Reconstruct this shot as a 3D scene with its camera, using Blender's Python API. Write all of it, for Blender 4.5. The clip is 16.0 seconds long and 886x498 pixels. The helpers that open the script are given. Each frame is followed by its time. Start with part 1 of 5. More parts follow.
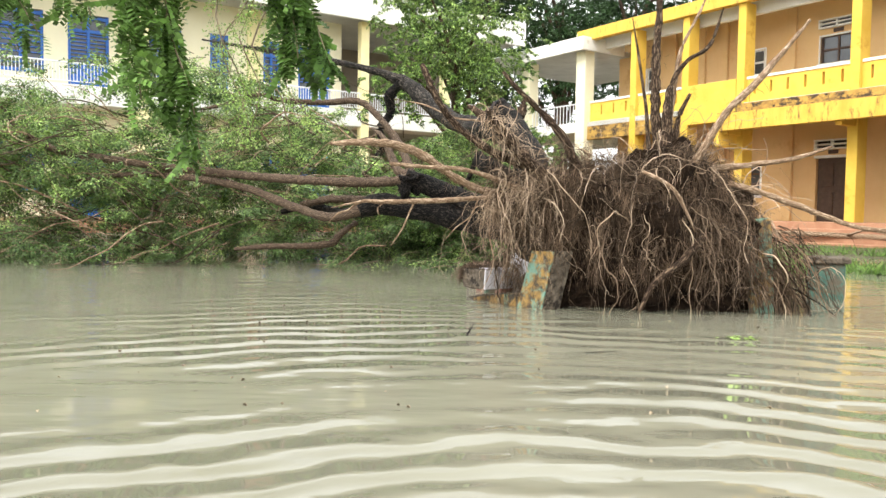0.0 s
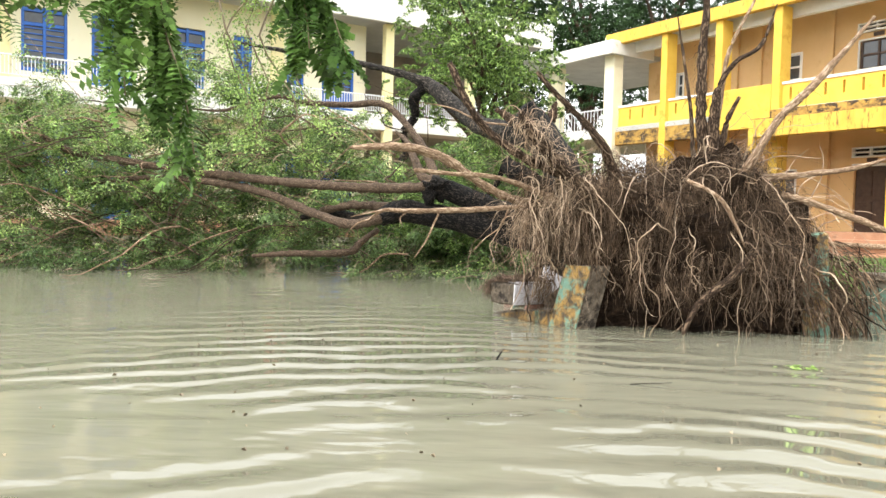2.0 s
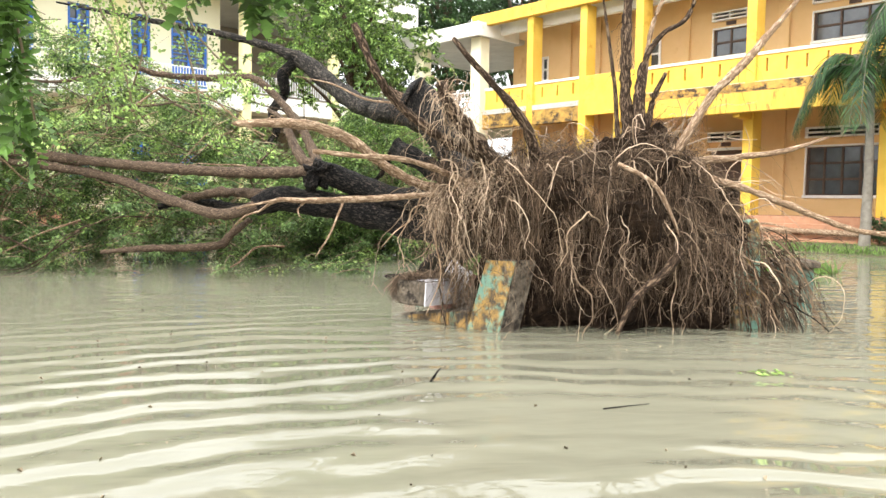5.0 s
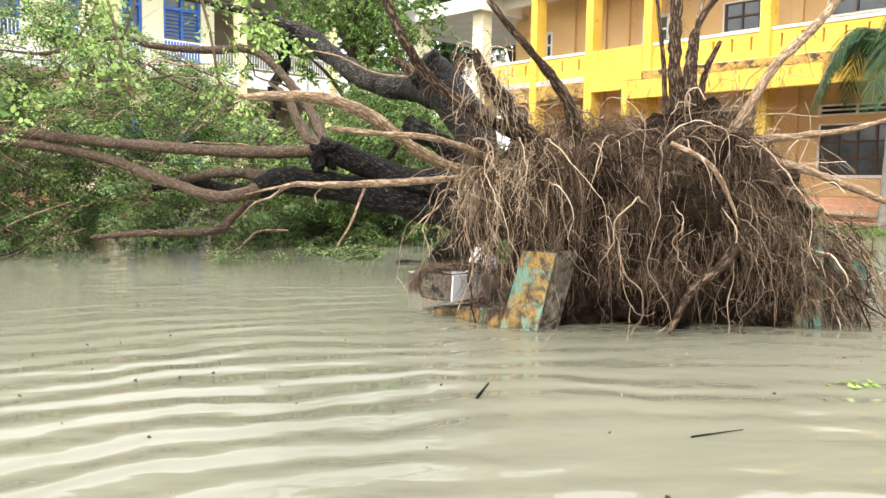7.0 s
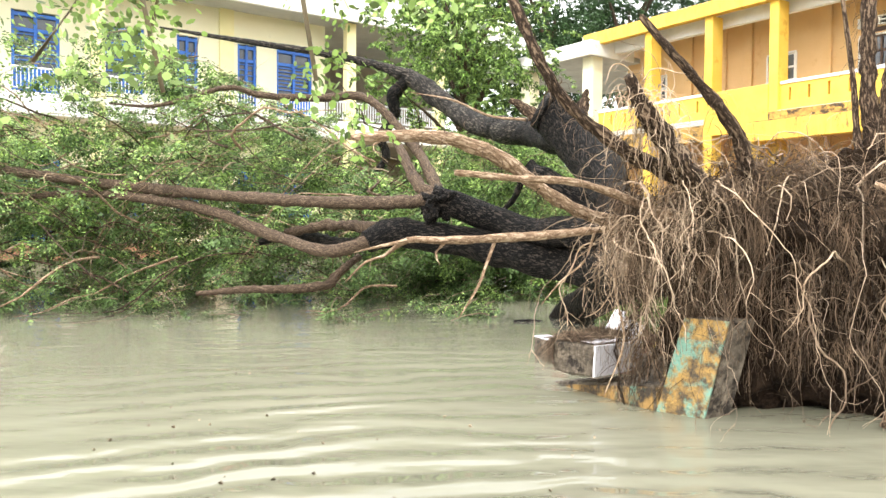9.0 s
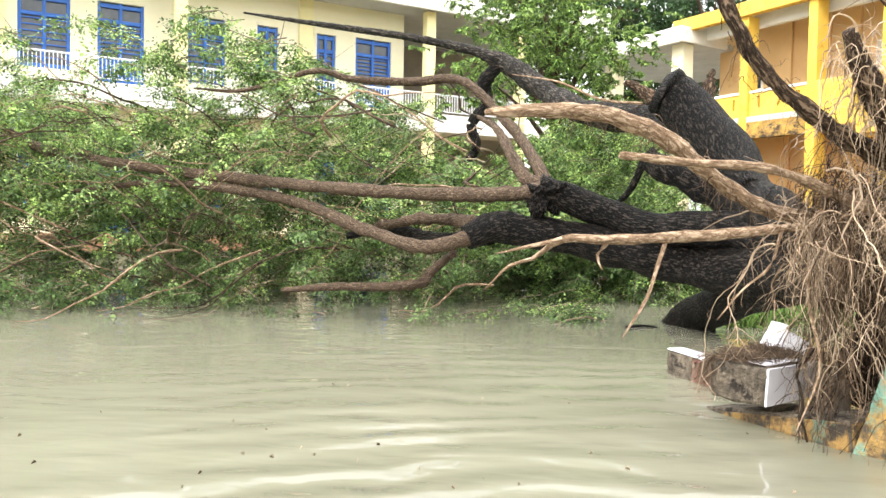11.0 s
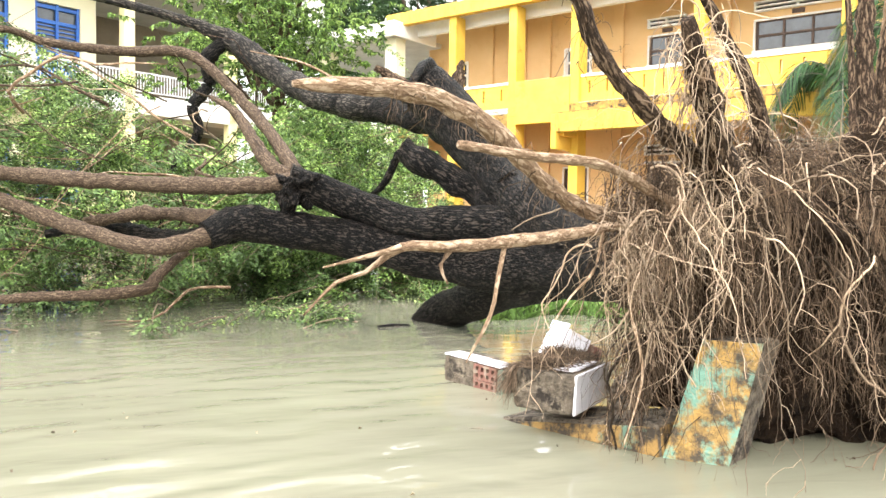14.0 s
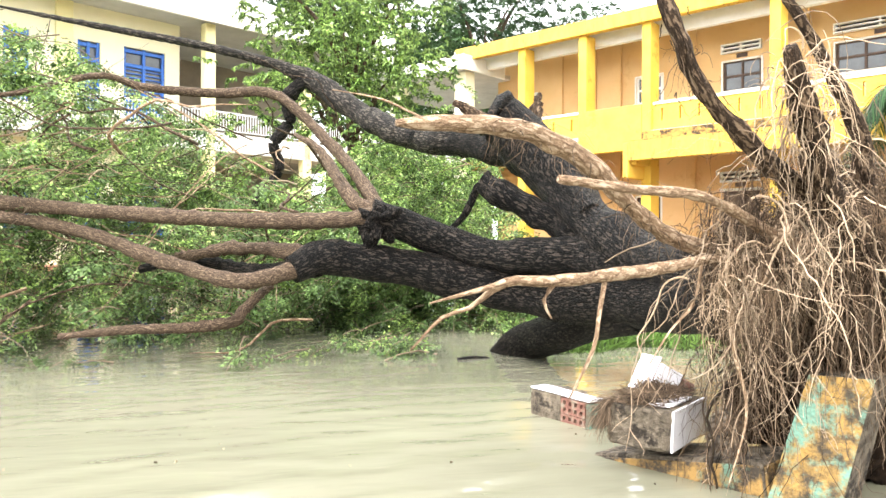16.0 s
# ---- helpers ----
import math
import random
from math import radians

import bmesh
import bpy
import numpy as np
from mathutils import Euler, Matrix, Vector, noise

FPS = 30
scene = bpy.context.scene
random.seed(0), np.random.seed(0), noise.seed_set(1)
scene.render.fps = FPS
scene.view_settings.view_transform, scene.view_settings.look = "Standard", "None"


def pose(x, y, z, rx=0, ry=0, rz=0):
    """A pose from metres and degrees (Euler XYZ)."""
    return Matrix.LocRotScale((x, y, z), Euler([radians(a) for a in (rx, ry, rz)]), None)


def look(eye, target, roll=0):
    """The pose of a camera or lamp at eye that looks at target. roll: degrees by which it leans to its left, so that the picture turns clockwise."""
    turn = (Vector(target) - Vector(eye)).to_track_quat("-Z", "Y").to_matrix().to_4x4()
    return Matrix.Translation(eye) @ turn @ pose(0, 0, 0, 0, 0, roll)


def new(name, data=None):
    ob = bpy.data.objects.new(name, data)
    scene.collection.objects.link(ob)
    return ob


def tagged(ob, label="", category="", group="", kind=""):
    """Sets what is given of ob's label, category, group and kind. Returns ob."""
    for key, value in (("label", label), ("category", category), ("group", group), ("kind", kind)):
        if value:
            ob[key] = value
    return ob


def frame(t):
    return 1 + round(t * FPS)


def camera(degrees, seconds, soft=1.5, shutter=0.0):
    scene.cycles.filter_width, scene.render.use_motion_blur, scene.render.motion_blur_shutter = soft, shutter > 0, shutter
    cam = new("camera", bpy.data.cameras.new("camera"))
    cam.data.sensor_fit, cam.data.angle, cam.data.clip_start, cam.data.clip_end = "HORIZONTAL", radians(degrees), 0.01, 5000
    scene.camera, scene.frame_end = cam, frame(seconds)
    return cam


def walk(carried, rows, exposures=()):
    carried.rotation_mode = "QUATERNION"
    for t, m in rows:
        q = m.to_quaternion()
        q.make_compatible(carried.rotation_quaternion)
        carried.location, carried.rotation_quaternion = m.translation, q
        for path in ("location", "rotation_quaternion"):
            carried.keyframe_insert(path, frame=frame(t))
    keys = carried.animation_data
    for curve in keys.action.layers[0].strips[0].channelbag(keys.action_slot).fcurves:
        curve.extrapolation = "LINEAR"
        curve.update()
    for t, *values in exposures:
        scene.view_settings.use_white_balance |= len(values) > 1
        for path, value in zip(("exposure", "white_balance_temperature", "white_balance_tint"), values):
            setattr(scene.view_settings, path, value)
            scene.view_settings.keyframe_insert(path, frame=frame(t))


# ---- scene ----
cam = camera(59.8, 16.0)
PATH = [
    (0, (0.015, 0.042, 0.932), (0.015, 2.039, 0.837), 0.8),
    (0.5, (-0.022, 0.065, 0.939), (-0.014, 2.061, 0.817), 0.9),
    (1, (-0.04, 0.304, 0.909), (-0.076, 2.3, 0.795), 1.5),
    (1.5, (-0.03, 0.528, 0.951), (-0.133, 2.523, 0.845), 2.4),
    (2, (-0.029, 0.565, 0.983), (-0.087, 2.562, 0.898), 1.4),
    (2.5, (-0.153, 0.618, 0.984), (-0.006, 2.612, 0.931), 1.1),
    (3, (-0.281, 0.775, 1.008), (0.011, 2.753, 0.951), 1.2),
    (3.5, (-0.294, 0.96, 0.994), (0.049, 2.928, 0.903), 0.7),
    (4, (-0.284, 1.145, 1.031), (0.059, 3.112, 0.918), 2.1),
    (4.5, (-0.397, 1.315, 1.028), (-0.068, 3.285, 0.908), 2.0),
    (4.7, (-0.402, 1.415, 1.016), (-0.097, 3.388, 0.9), 1.0),
    (7, (-0.571, 2.246, 1.052), (-0.246, 4.212, 0.878), 0.9),
    (7.5, (-0.525, 2.455, 1.06), (-0.329, 4.44, 0.922), 0.8),
    (8, (-0.535, 2.686, 1.083), (-0.509, 4.683, 0.985), 0.7),
    (8.5, (-0.638, 2.899, 1.081), (-0.587, 4.897, 1.021), 0.1),
    (9, (-0.656, 3.121, 1.072), (-0.598, 5.119, 1.023), 0.4),
    (9.5, (-0.647, 3.383, 1.104), (-0.729, 5.381, 1.043), 1.1),
    (9.7, (-0.68, 3.428, 1.086), (-0.803, 5.424, 1.035), 0.6),
    (11.8, (-1.212, 4.175, 1.075), (-1.303, 6.172, 1.0), 1.8),
    (12, (-1.255, 4.24, 1.09), (-1.255, 6.239, 1.019), 2.1),
    (12.5, (-1.285, 4.41, 1.089), (-1.069, 6.398, 1.043), 2.2),
    (13, (-1.275, 4.551, 1.104), (-0.855, 6.506, 1.063), 1.9),
    (13.5, (-1.335, 4.586, 1.113), (-0.738, 6.494, 1.046), 0.8),
    (14, (-1.363, 4.578, 1.116), (-0.738, 6.476, 1.035), 0.8),
    (14.5, (-1.356, 4.574, 1.123), (-0.746, 6.477, 1.039), 1.0),
    (15, (-1.359, 4.568, 1.119), (-0.782, 6.483, 1.073), -0.1),
    (15.5, (-1.388, 4.553, 1.127), (-0.828, 6.473, 1.115), 0.3),
    (16, (-1.478, 4.597, 1.13), (-1.022, 6.544, 1.127), 0.2),
]
walk(cam, [(t, look(eye, target, roll)) for t, eye, target, roll in PATH],
     exposures=[(0.0, 0.6), (2.0, 0.67), (3.5, 0.9), (4.5, 0.9), (7.0, 0.82), (9.0, 1.08), (12.0, 1.0), (12.5, 1.12), (13.2, 1.27), (14.5, 1.33), (16.0, 1.48)])

# ---- sky and sun ----
world = bpy.data.worlds.new("overcast_sky")
scene.world = world
world.use_nodes = True
wn, wl = world.node_tree.nodes, world.node_tree.links
sky = wn.new("ShaderNodeTexSky")
sky.sky_type = "NISHITA"
sky.sun_disc = False
sky.sun_elevation, sky.sun_rotation = radians(52), radians(250)
sky.dust_density, sky.air_density, sky.ozone_density = 6.0, 1.0, 0.6
veil = wn.new("ShaderNodeHueSaturation")
veil.inputs["Saturation"].default_value = 0.14
veil.inputs["Value"].default_value = 3.3
wl.new(sky.outputs[0], veil.inputs["Color"])
cloud = wn.new("ShaderNodeMix")
cloud.data_type = "RGBA"
cloud.inputs["Factor"].default_value = 0.8
cloud.inputs["B"].default_value = (13.2, 13.5, 13.6, 1)
wl.new(veil.outputs[0], cloud.inputs["A"])
wl.new(cloud.outputs["Result"], wn["Background"].inputs["Color"])
wn["Background"].inputs["Strength"].default_value = 0.13

sun = new("sun", bpy.data.lights.new("sun", "SUN"))
sun.data.energy, sun.data.angle, sun.data.color = 1.5, radians(16), (1.0, 0.96, 0.88)
sun.matrix_world = look((-12, -14, 22), (0, 8, 0))


# ---- materials ----
def material(name, dark, light, rough=0.8, scale=6.0, bump=0.3, stain=None, stain_scale=1.2, stain_at=0.62, fine=60.0, metal=0.0, spec=0.4, vary=0.0, stretch=(1, 1, 1), dist=0.02, bark=False, lo=0.3, hi=0.7):
    m = bpy.data.materials.new(name)
    m.use_nodes = True
    nt, b = m.node_tree, m.node_tree.nodes["Principled BSDF"]
    coord = nt.nodes.new("ShaderNodeTexCoord")
    mp = nt.nodes.new("ShaderNodeMapping")
    mp.inputs["Scale"].default_value = stretch
    along = nt.nodes.new("ShaderNodeAttribute")
    along.attribute_name = "bark"
    nt.links.new(along.outputs["Vector"] if bark else coord.outputs["Object"], mp.inputs["Vector"])
    big = nt.nodes.new("ShaderNodeTexNoise")
    big.inputs["Scale"].default_value, big.inputs["Detail"].default_value, big.inputs["Roughness"].default_value = scale, 8, 0.65
    nt.links.new(mp.outputs[0], big.inputs["Vector"])
    ramp = nt.nodes.new("ShaderNodeValToRGB")
    ramp.color_ramp.elements[0].position, ramp.color_ramp.elements[1].position = lo, hi
    ramp.color_ramp.elements[0].color, ramp.color_ramp.elements[1].color = (*dark, 1), (*light, 1)
    nt.links.new(big.outputs["Fac"], ramp.inputs["Fac"])
    out = ramp.outputs["Color"]
    if stain:
        blot = nt.nodes.new("ShaderNodeTexNoise")
        blot.inputs["Scale"].default_value, blot.inputs["Detail"].default_value, blot.inputs["Roughness"].default_value = stain_scale, 9, 0.7
        nt.links.new(mp.outputs[0], blot.inputs["Vector"])
        cut = nt.nodes.new("ShaderNodeValToRGB")
        cut.color_ramp.elements[0].position, cut.color_ramp.elements[1].position = stain_at - 0.04, stain_at + 0.05
        nt.links.new(blot.outputs["Fac"], cut.inputs["Fac"])
        mix = nt.nodes.new("ShaderNodeMix")
        mix.data_type = "RGBA"
        nt.links.new(cut.outputs["Color"], mix.inputs["Factor"])
        nt.links.new(out, mix.inputs["A"])
        mix.inputs["B"].default_value = (*stain, 1)
        out = mix.outputs["Result"]
    if vary:
        isl = nt.nodes.new("ShaderNodeNewGeometry")
        hsv = nt.nodes.new("ShaderNodeHueSaturation")
        rng = nt.nodes.new("ShaderNodeMapRange")
        rng.inputs["To Min"].default_value, rng.inputs["To Max"].default_value = 1 - vary, 1 + vary
        nt.links.new(isl.outputs["Random Per Island"], rng.inputs["Value"])
        nt.links.new(rng.outputs[0], hsv.inputs["Value"])
        nt.links.new(out, hsv.inputs["Color"])
        out = hsv.outputs["Color"]
    nt.links.new(out, b.inputs["Base Color"])
    b.inputs["Roughness"].default_value, b.inputs["Metallic"].default_value, b.inputs["Specular IOR Level"].default_value = rough, metal, spec
    if bump:
        grain = nt.nodes.new("ShaderNodeTexNoise")
        grain.inputs["Scale"].default_value, grain.inputs["Detail"].default_value = fine, 5
        nt.links.new(mp.outputs[0], grain.inputs["Vector"])
        add = nt.nodes.new("ShaderNodeMath")
        add.operation = "ADD"
        nt.links.new(big.outputs["Fac"], add.inputs[0])
        nt.links.new(grain.outputs["Fac"], add.inputs[1])
        bp = nt.nodes.new("ShaderNodeBump")
        bp.inputs["Strength"].default_value, bp.inputs["Distance"].default_value = bump, dist
        nt.links.new(add.outputs[0], bp.inputs["Height"])
        nt.links.new(bp.outputs[0], b.inputs["Normal"])
    return m


def bark_material(name, crack, body, ridge, plates=26.0, depth=0.02, moss=None, lichen=None, lichen_at=0.66, rough=0.75, blend=0.5, spec=0.2):
    """Furrowed bark: long plates with dark cracks between them, pale worn ridges and blotches."""
    m = bpy.data.materials.new(name)
    m.use_nodes = True
    nt, b = m.node_tree, m.node_tree.nodes["Principled BSDF"]
    link = nt.links.new
    along = nt.nodes.new("ShaderNodeAttribute")
    along.attribute_name = "bark"
    long = nt.nodes.new("ShaderNodeMapping")
    long.inputs["Scale"].default_value = (1, 1, 0.5)
    link(along.outputs["Vector"], long.inputs["Vector"])

    def noisy(scale, detail, rgh=0.65, src=None):
        n = nt.nodes.new("ShaderNodeTexNoise")
        n.inputs["Scale"].default_value, n.inputs["Detail"].default_value, n.inputs["Roughness"].default_value = scale, detail, rgh
        link(src or along.outputs["Vector"], n.inputs["Vector"])
        return n

    def ramp(fac, stops):
        r = nt.nodes.new("ShaderNodeValToRGB")
        r.color_ramp.elements[0].position, r.color_ramp.elements[0].color = stops[0][0], (*stops[0][1], 1)
        r.color_ramp.elements[1].position, r.color_ramp.elements[1].color = stops[-1][0], (*stops[-1][1], 1)
        for at, c in stops[1:-1]:
            r.color_ramp.elements.new(at).color = (*c, 1)
        link(fac, r.inputs["Fac"])
        return r.outputs["Color"]

    def mixed(fac, a, c):
        x = nt.nodes.new("ShaderNodeMix")
        x.data_type = "RGBA"
        link(fac, x.inputs["Factor"])
        link(a, x.inputs["A"])
        x.inputs["B"].default_value = (*c, 1)
        return x.outputs["Result"]

    warp = noisy(plates * 0.8, 4)
    bend = nt.nodes.new("ShaderNodeMix")
    bend.data_type = "VECTOR"
    bend.inputs["Factor"].default_value = 0.05
    link(long.outputs[0], bend.inputs["A"])
    link(warp.outputs["Color"], bend.inputs["B"])
    cell = nt.nodes.new("ShaderNodeTexVoronoi")
    cell.feature = "DISTANCE_TO_EDGE"
    cell.inputs["Scale"].default_value = plates
    link(bend.outputs["Result"], cell.inputs["Vector"])
    plate = nt.nodes.new("ShaderNodeMapRange")
    plate.interpolation_type = "SMOOTHSTEP"
    plate.inputs["From Max"].default_value = 0.34
    link(cell.outputs["Distance"], plate.inputs["Value"])
    grain = noisy(plates * 1.6, 8, 0.75, long.outputs[0])
    height = nt.nodes.new("ShaderNodeMix")
    height.inputs["Factor"].default_value = blend
    link(plate.outputs[0], height.inputs["A"])
    link(grain.outputs["Fac"], height.inputs["B"])
    col = ramp(height.outputs["Result"], [(0.24, crack), (0.48, body), (0.70, ridge)])
    if lichen:
        col = mixed(ramp(noisy(plates * 0.33, 8, 0.75).outputs["Fac"], [(lichen_at - 0.03, (0, 0, 0)), (lichen_at + 0.05, (1, 1, 1))]), col, lichen)
    if moss:
        col = mixed(ramp(noisy(plates * 0.12, 6, 0.7).outputs["Fac"], [(0.60, (0, 0, 0)), (0.70, (0.75, 0.75, 0.75))]), col, moss)
    link(col, b.inputs["Base Color"])
    b.inputs["Roughness"].default_value, b.inputs["Specular IOR Level"].default_value = rough, spec
    bp = nt.nodes.new("ShaderNodeBump")
    bp.inputs["Strength"].default_value, bp.inputs["Distance"].default_value = 1.0, depth
    link(height.outputs["Result"], bp.inputs["Height"])
    link(bp.outputs[0], b.inputs["Normal"])
    return m


def water_material():
    m = bpy.data.materials.new("muddy_flood_water")
    m.use_nodes = True
    nt, b = m.node_tree, m.node_tree.nodes["Principled BSDF"]
    link = nt.links.new
    coord = nt.nodes.new("ShaderNodeTexCoord")
    silt = nt.nodes.new("ShaderNodeTexNoise")
    silt.inputs["Scale"].default_value, silt.inputs["Detail"].default_value = 0.5, 6
    link(coord.outputs["Object"], silt.inputs["Vector"])
    ramp = nt.nodes.new("ShaderNodeValToRGB")
    ramp.color_ramp.elements[0].position, ramp.color_ramp.elements[1].position = 0.3, 0.7
    ramp.color_ramp.elements[0].color, ramp.color_ramp.elements[1].color = (0.168, 0.162, 0.117, 1), (0.212, 0.204, 0.150, 1)
    link(silt.outputs["Fac"], ramp.inputs["Fac"])
    link(ramp.outputs["Color"], b.inputs["Base Color"])
    b.inputs["Roughness"].default_value, b.inputs["IOR"].default_value, b.inputs["Specular IOR Level"].default_value = 0.02, 1.34, 0.5
    # long ripples that run out from where the wader stands, and small chop
    def noisy(scale, stretch, turn, detail, distortion=0.0):
        mp = nt.nodes.new("ShaderNodeMapping")
        mp.inputs["Rotation"].default_value, mp.inputs["Scale"].default_value = (0, 0, radians(turn)), stretch
        link(coord.outputs["Object"], mp.inputs["Vector"])
        n = nt.nodes.new("ShaderNodeTexNoise")
        n.inputs["Scale"].default_value, n.inputs["Detail"].default_value, n.inputs["Distortion"].default_value = scale, detail, distortion
        link(mp.outputs[0], n.inputs["Vector"])
        return n.outputs["Fac"]

    def calc(op, a, c):
        m = nt.nodes.new("ShaderNodeMath")
        m.operation = op
        for k, q in enumerate((a, c)):
            if isinstance(q, float):
                m.inputs[k].default_value = q
            else:
                link(q, m.inputs[k])
        return m.outputs[0]

    def window(fac, lo, hi):
        m = nt.nodes.new("ShaderNodeMapRange")
        m.inputs["From Min"].default_value, m.inputs["From Max"].default_value = lo, hi
        link(fac, m.inputs["Value"])
        return m.outputs[0]

    mp = nt.nodes.new("ShaderNodeMapping")
    mp.inputs["Location"].default_value = (-0.5, -0.2, 0)
    link(coord.outputs["Object"], mp.inputs["Vector"])
    wave = nt.nodes.new("ShaderNodeTexWave")
    wave.wave_type, wave.rings_direction, wave.wave_profile = "RINGS", "Z", "SIN"
    wave.inputs["Scale"].default_value, wave.inputs["Distortion"].default_value, wave.inputs["Detail"].default_value, wave.inputs["Detail Scale"].default_value = 0.88, 6.0, 3.0, 1.1
    link(mp.outputs[0], wave.inputs["Vector"])
    patch = window(noisy(0.45, (0.7, 1, 1), 20, 1.0), 0.36, 0.66)
    spot = nt.nodes.new("ShaderNodeMapping")
    spot.inputs["Location"].default_value = (1.2, -0.6, 0)
    link(coord.outputs["Object"], spot.inputs["Vector"])
    far = nt.nodes.new("ShaderNodeVectorMath")
    far.operation = "LENGTH"
    link(spot.outputs[0], far.inputs[0])
    fade = nt.nodes.new("ShaderNodeMapRange")
    fade.inputs["From Min"].default_value, fade.inputs["From Max"].default_value, fade.inputs["To Min"].default_value, fade.inputs["To Max"].default_value = 1.5, 8.0, 1.0, 0.10
    link(far.outputs["Value"], fade.inputs["Value"])
    rings = calc("MULTIPLY", calc("MULTIPLY", calc("MULTIPLY", wave.outputs["Fac"], patch), fade.outputs[0]), 0.95)
    slow = calc("MULTIPLY", noisy(1.3, (0.5, 1.6, 1), -10, 2.0, 0.3), 0.32)
    chop = calc("MULTIPLY", noisy(5.0, (0.55, 1.6, 1), 6, 2.0, 0.4), 0.075)
    add = nt.nodes.new("ShaderNodeMath")
    link(calc("ADD", rings, slow), add.inputs[0])
    link(chop, add.inputs[1])
    bp = nt.nodes.new("ShaderNodeBump")
    bp.inputs["Strength"].default_value, bp.inputs["Distance"].default_value = 1.0, 0.055
    link(add.outputs[0], bp.inputs["Height"])
    link(bp.outputs[0], b.inputs["Normal"])
    return m


def leaf_material(name, a, c):
    m = material(name, a, c, rough=0.5, scale=1.3, bump=0, vary=0.75, spec=0.3)
    nt, b = m.node_tree, m.node_tree.nodes["Principled BSDF"]
    tr = nt.nodes.new("ShaderNodeBsdfTranslucent")
    mix = nt.nodes.new("ShaderNodeMixShader")
    mix.inputs[0].default_value = 0.24
    src = b.inputs["Base Color"].links[0].from_socket
    nt.links.new(src, tr.inputs["Color"])
    nt.links.new(b.outputs[0], mix.inputs[1])
    nt.links.new(tr.outputs[0], mix.inputs[2])
    nt.links.new(mix.outputs[0], nt.nodes["Material Output"].inputs["Surface"])
    return m


WATER = water_material()
MUD = material("wet_mud_and_grass_ground", (0.05, 0.045, 0.025), (0.13, 0.12, 0.06), 0.9, 3, 0.5)
YELLOW = material("yellow_lime_wash", (0.66, 0.405, 0.05), (0.75, 0.50, 0.085), 0.85, 1.2, 0.15, stain=(0.58, 0.32, 0.04), stain_scale=1.4, stain_at=0.62)
YSTAIN = material("rain_streaked_yellow_wash", (0.60, 0.35, 0.05), (0.72, 0.48, 0.085), 0.88, 2.4, 0.2, stain=(0.24, 0.13, 0.04), stain_scale=4.5, stain_at=0.60, stretch=(1.3, 1, 0.45))
OCHRE = material("ochre_wall_paint", (0.64, 0.41, 0.18), (0.71, 0.48, 0.235), 0.85, 0.9, 0.1, stain=(0.58, 0.35, 0.14), stain_scale=0.8, stain_at=0.62)
WHITE = material("white_trim_paint", (0.72, 0.70, 0.64), (0.82, 0.81, 0.77), 0.7, 2.5, 0.1, stain=(0.5, 0.47, 0.38), stain_at=0.66)
CREAM = material("cream_wall_paint", (0.78, 0.72, 0.50), (0.84, 0.79, 0.58), 0.8, 1.2, 0.1, stain=(0.66, 0.6, 0.42), stain_at=0.64)
PALEY = material("pale_yellow_column_paint", (0.78, 0.69, 0.34), (0.84, 0.77, 0.45), 0.8, 1.4, 0.1)
YDIRT = material("mould_blackened_ledge", (0.20, 0.115, 0.04), (0.56, 0.34, 0.075), 0.92, 4.5, 0.3, stain=(0.055, 0.038, 0.024), stain_scale=3.4, stain_at=0.53, stretch=(0.8, 1, 1.1))
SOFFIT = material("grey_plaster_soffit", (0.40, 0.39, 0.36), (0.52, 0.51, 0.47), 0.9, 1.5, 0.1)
# the open corridor's shade is put into this grey-brown
RECESS = material("shade_painted_corridor_wall", (0.20, 0.17, 0.13), (0.28, 0.24, 0.19), 0.9, 1.5, 0.1)
BLUE = material("blue_gloss_paint", (0.02, 0.10, 0.42), (0.03, 0.15, 0.52), 0.4, 4, 0.1)
BROWN = material("dark_brown_window_wood", (0.05, 0.025, 0.015), (0.09, 0.05, 0.03), 0.5, 8, 0.2)
GLASS = material("dusty_window_glass", (0.035, 0.04, 0.045), (0.09, 0.10, 0.11), 0.12, 1.5, 0, spec=0.6)
# near-black for flat sheets that stand in for unlit depth behind openings
DARK = material("unlit_depth_sheet", (0.012, 0.011, 0.010), (0.03, 0.026, 0.022), 0.9, 1.5, 0)
TERRA = material("terracotta_step_render", (0.34, 0.16, 0.09), (0.45, 0.25, 0.15), 0.85, 3, 0.3, stain=(0.2, 0.13, 0.08))
RAILP = material("white_rail_paint", (0.66, 0.67, 0.68), (0.78, 0.79, 0.80), 0.5, 5, 0.1)
BARKD = bark_material("wet_black_bark", (0.0008, 0.0006, 0.0005), (0.004, 0.003, 0.0025), (0.052, 0.041, 0.033), 46, 0.035, lichen=(0.085, 0.07, 0.055), lichen_at=0.76, rough=0.6, blend=0.5, spec=0.14)
BARKM = bark_material("grey_brown_limb_bark", (0.014, 0.008, 0.005), (0.080, 0.052, 0.033), (0.22, 0.16, 0.11), 66, 0.010, lichen=(0.24, 0.20, 0.15), lichen_at=0.74, moss=(0.016, 0.010, 0.007), rough=0.75, blend=0.7)
BARKR = bark_material("shaggy_brown_root_bark", (0.008, 0.005, 0.003), (0.065, 0.04, 0.025), (0.23, 0.16, 0.105), 44, 0.02, lichen=(0.27, 0.19, 0.125), lichen_at=0.72, moss=(0.016, 0.010, 0.006), rough=0.9, blend=0.65)
BARKG = bark_material("grey_lichened_bark", (0.003, 0.0025, 0.002), (0.020, 0.016, 0.013), (0.11, 0.092, 0.074), 36, 0.025, lichen=(0.19, 0.17, 0.135), lichen_at=0.69, moss=(0.004, 0.003, 0.0025), rough=0.75, blend=0.6)
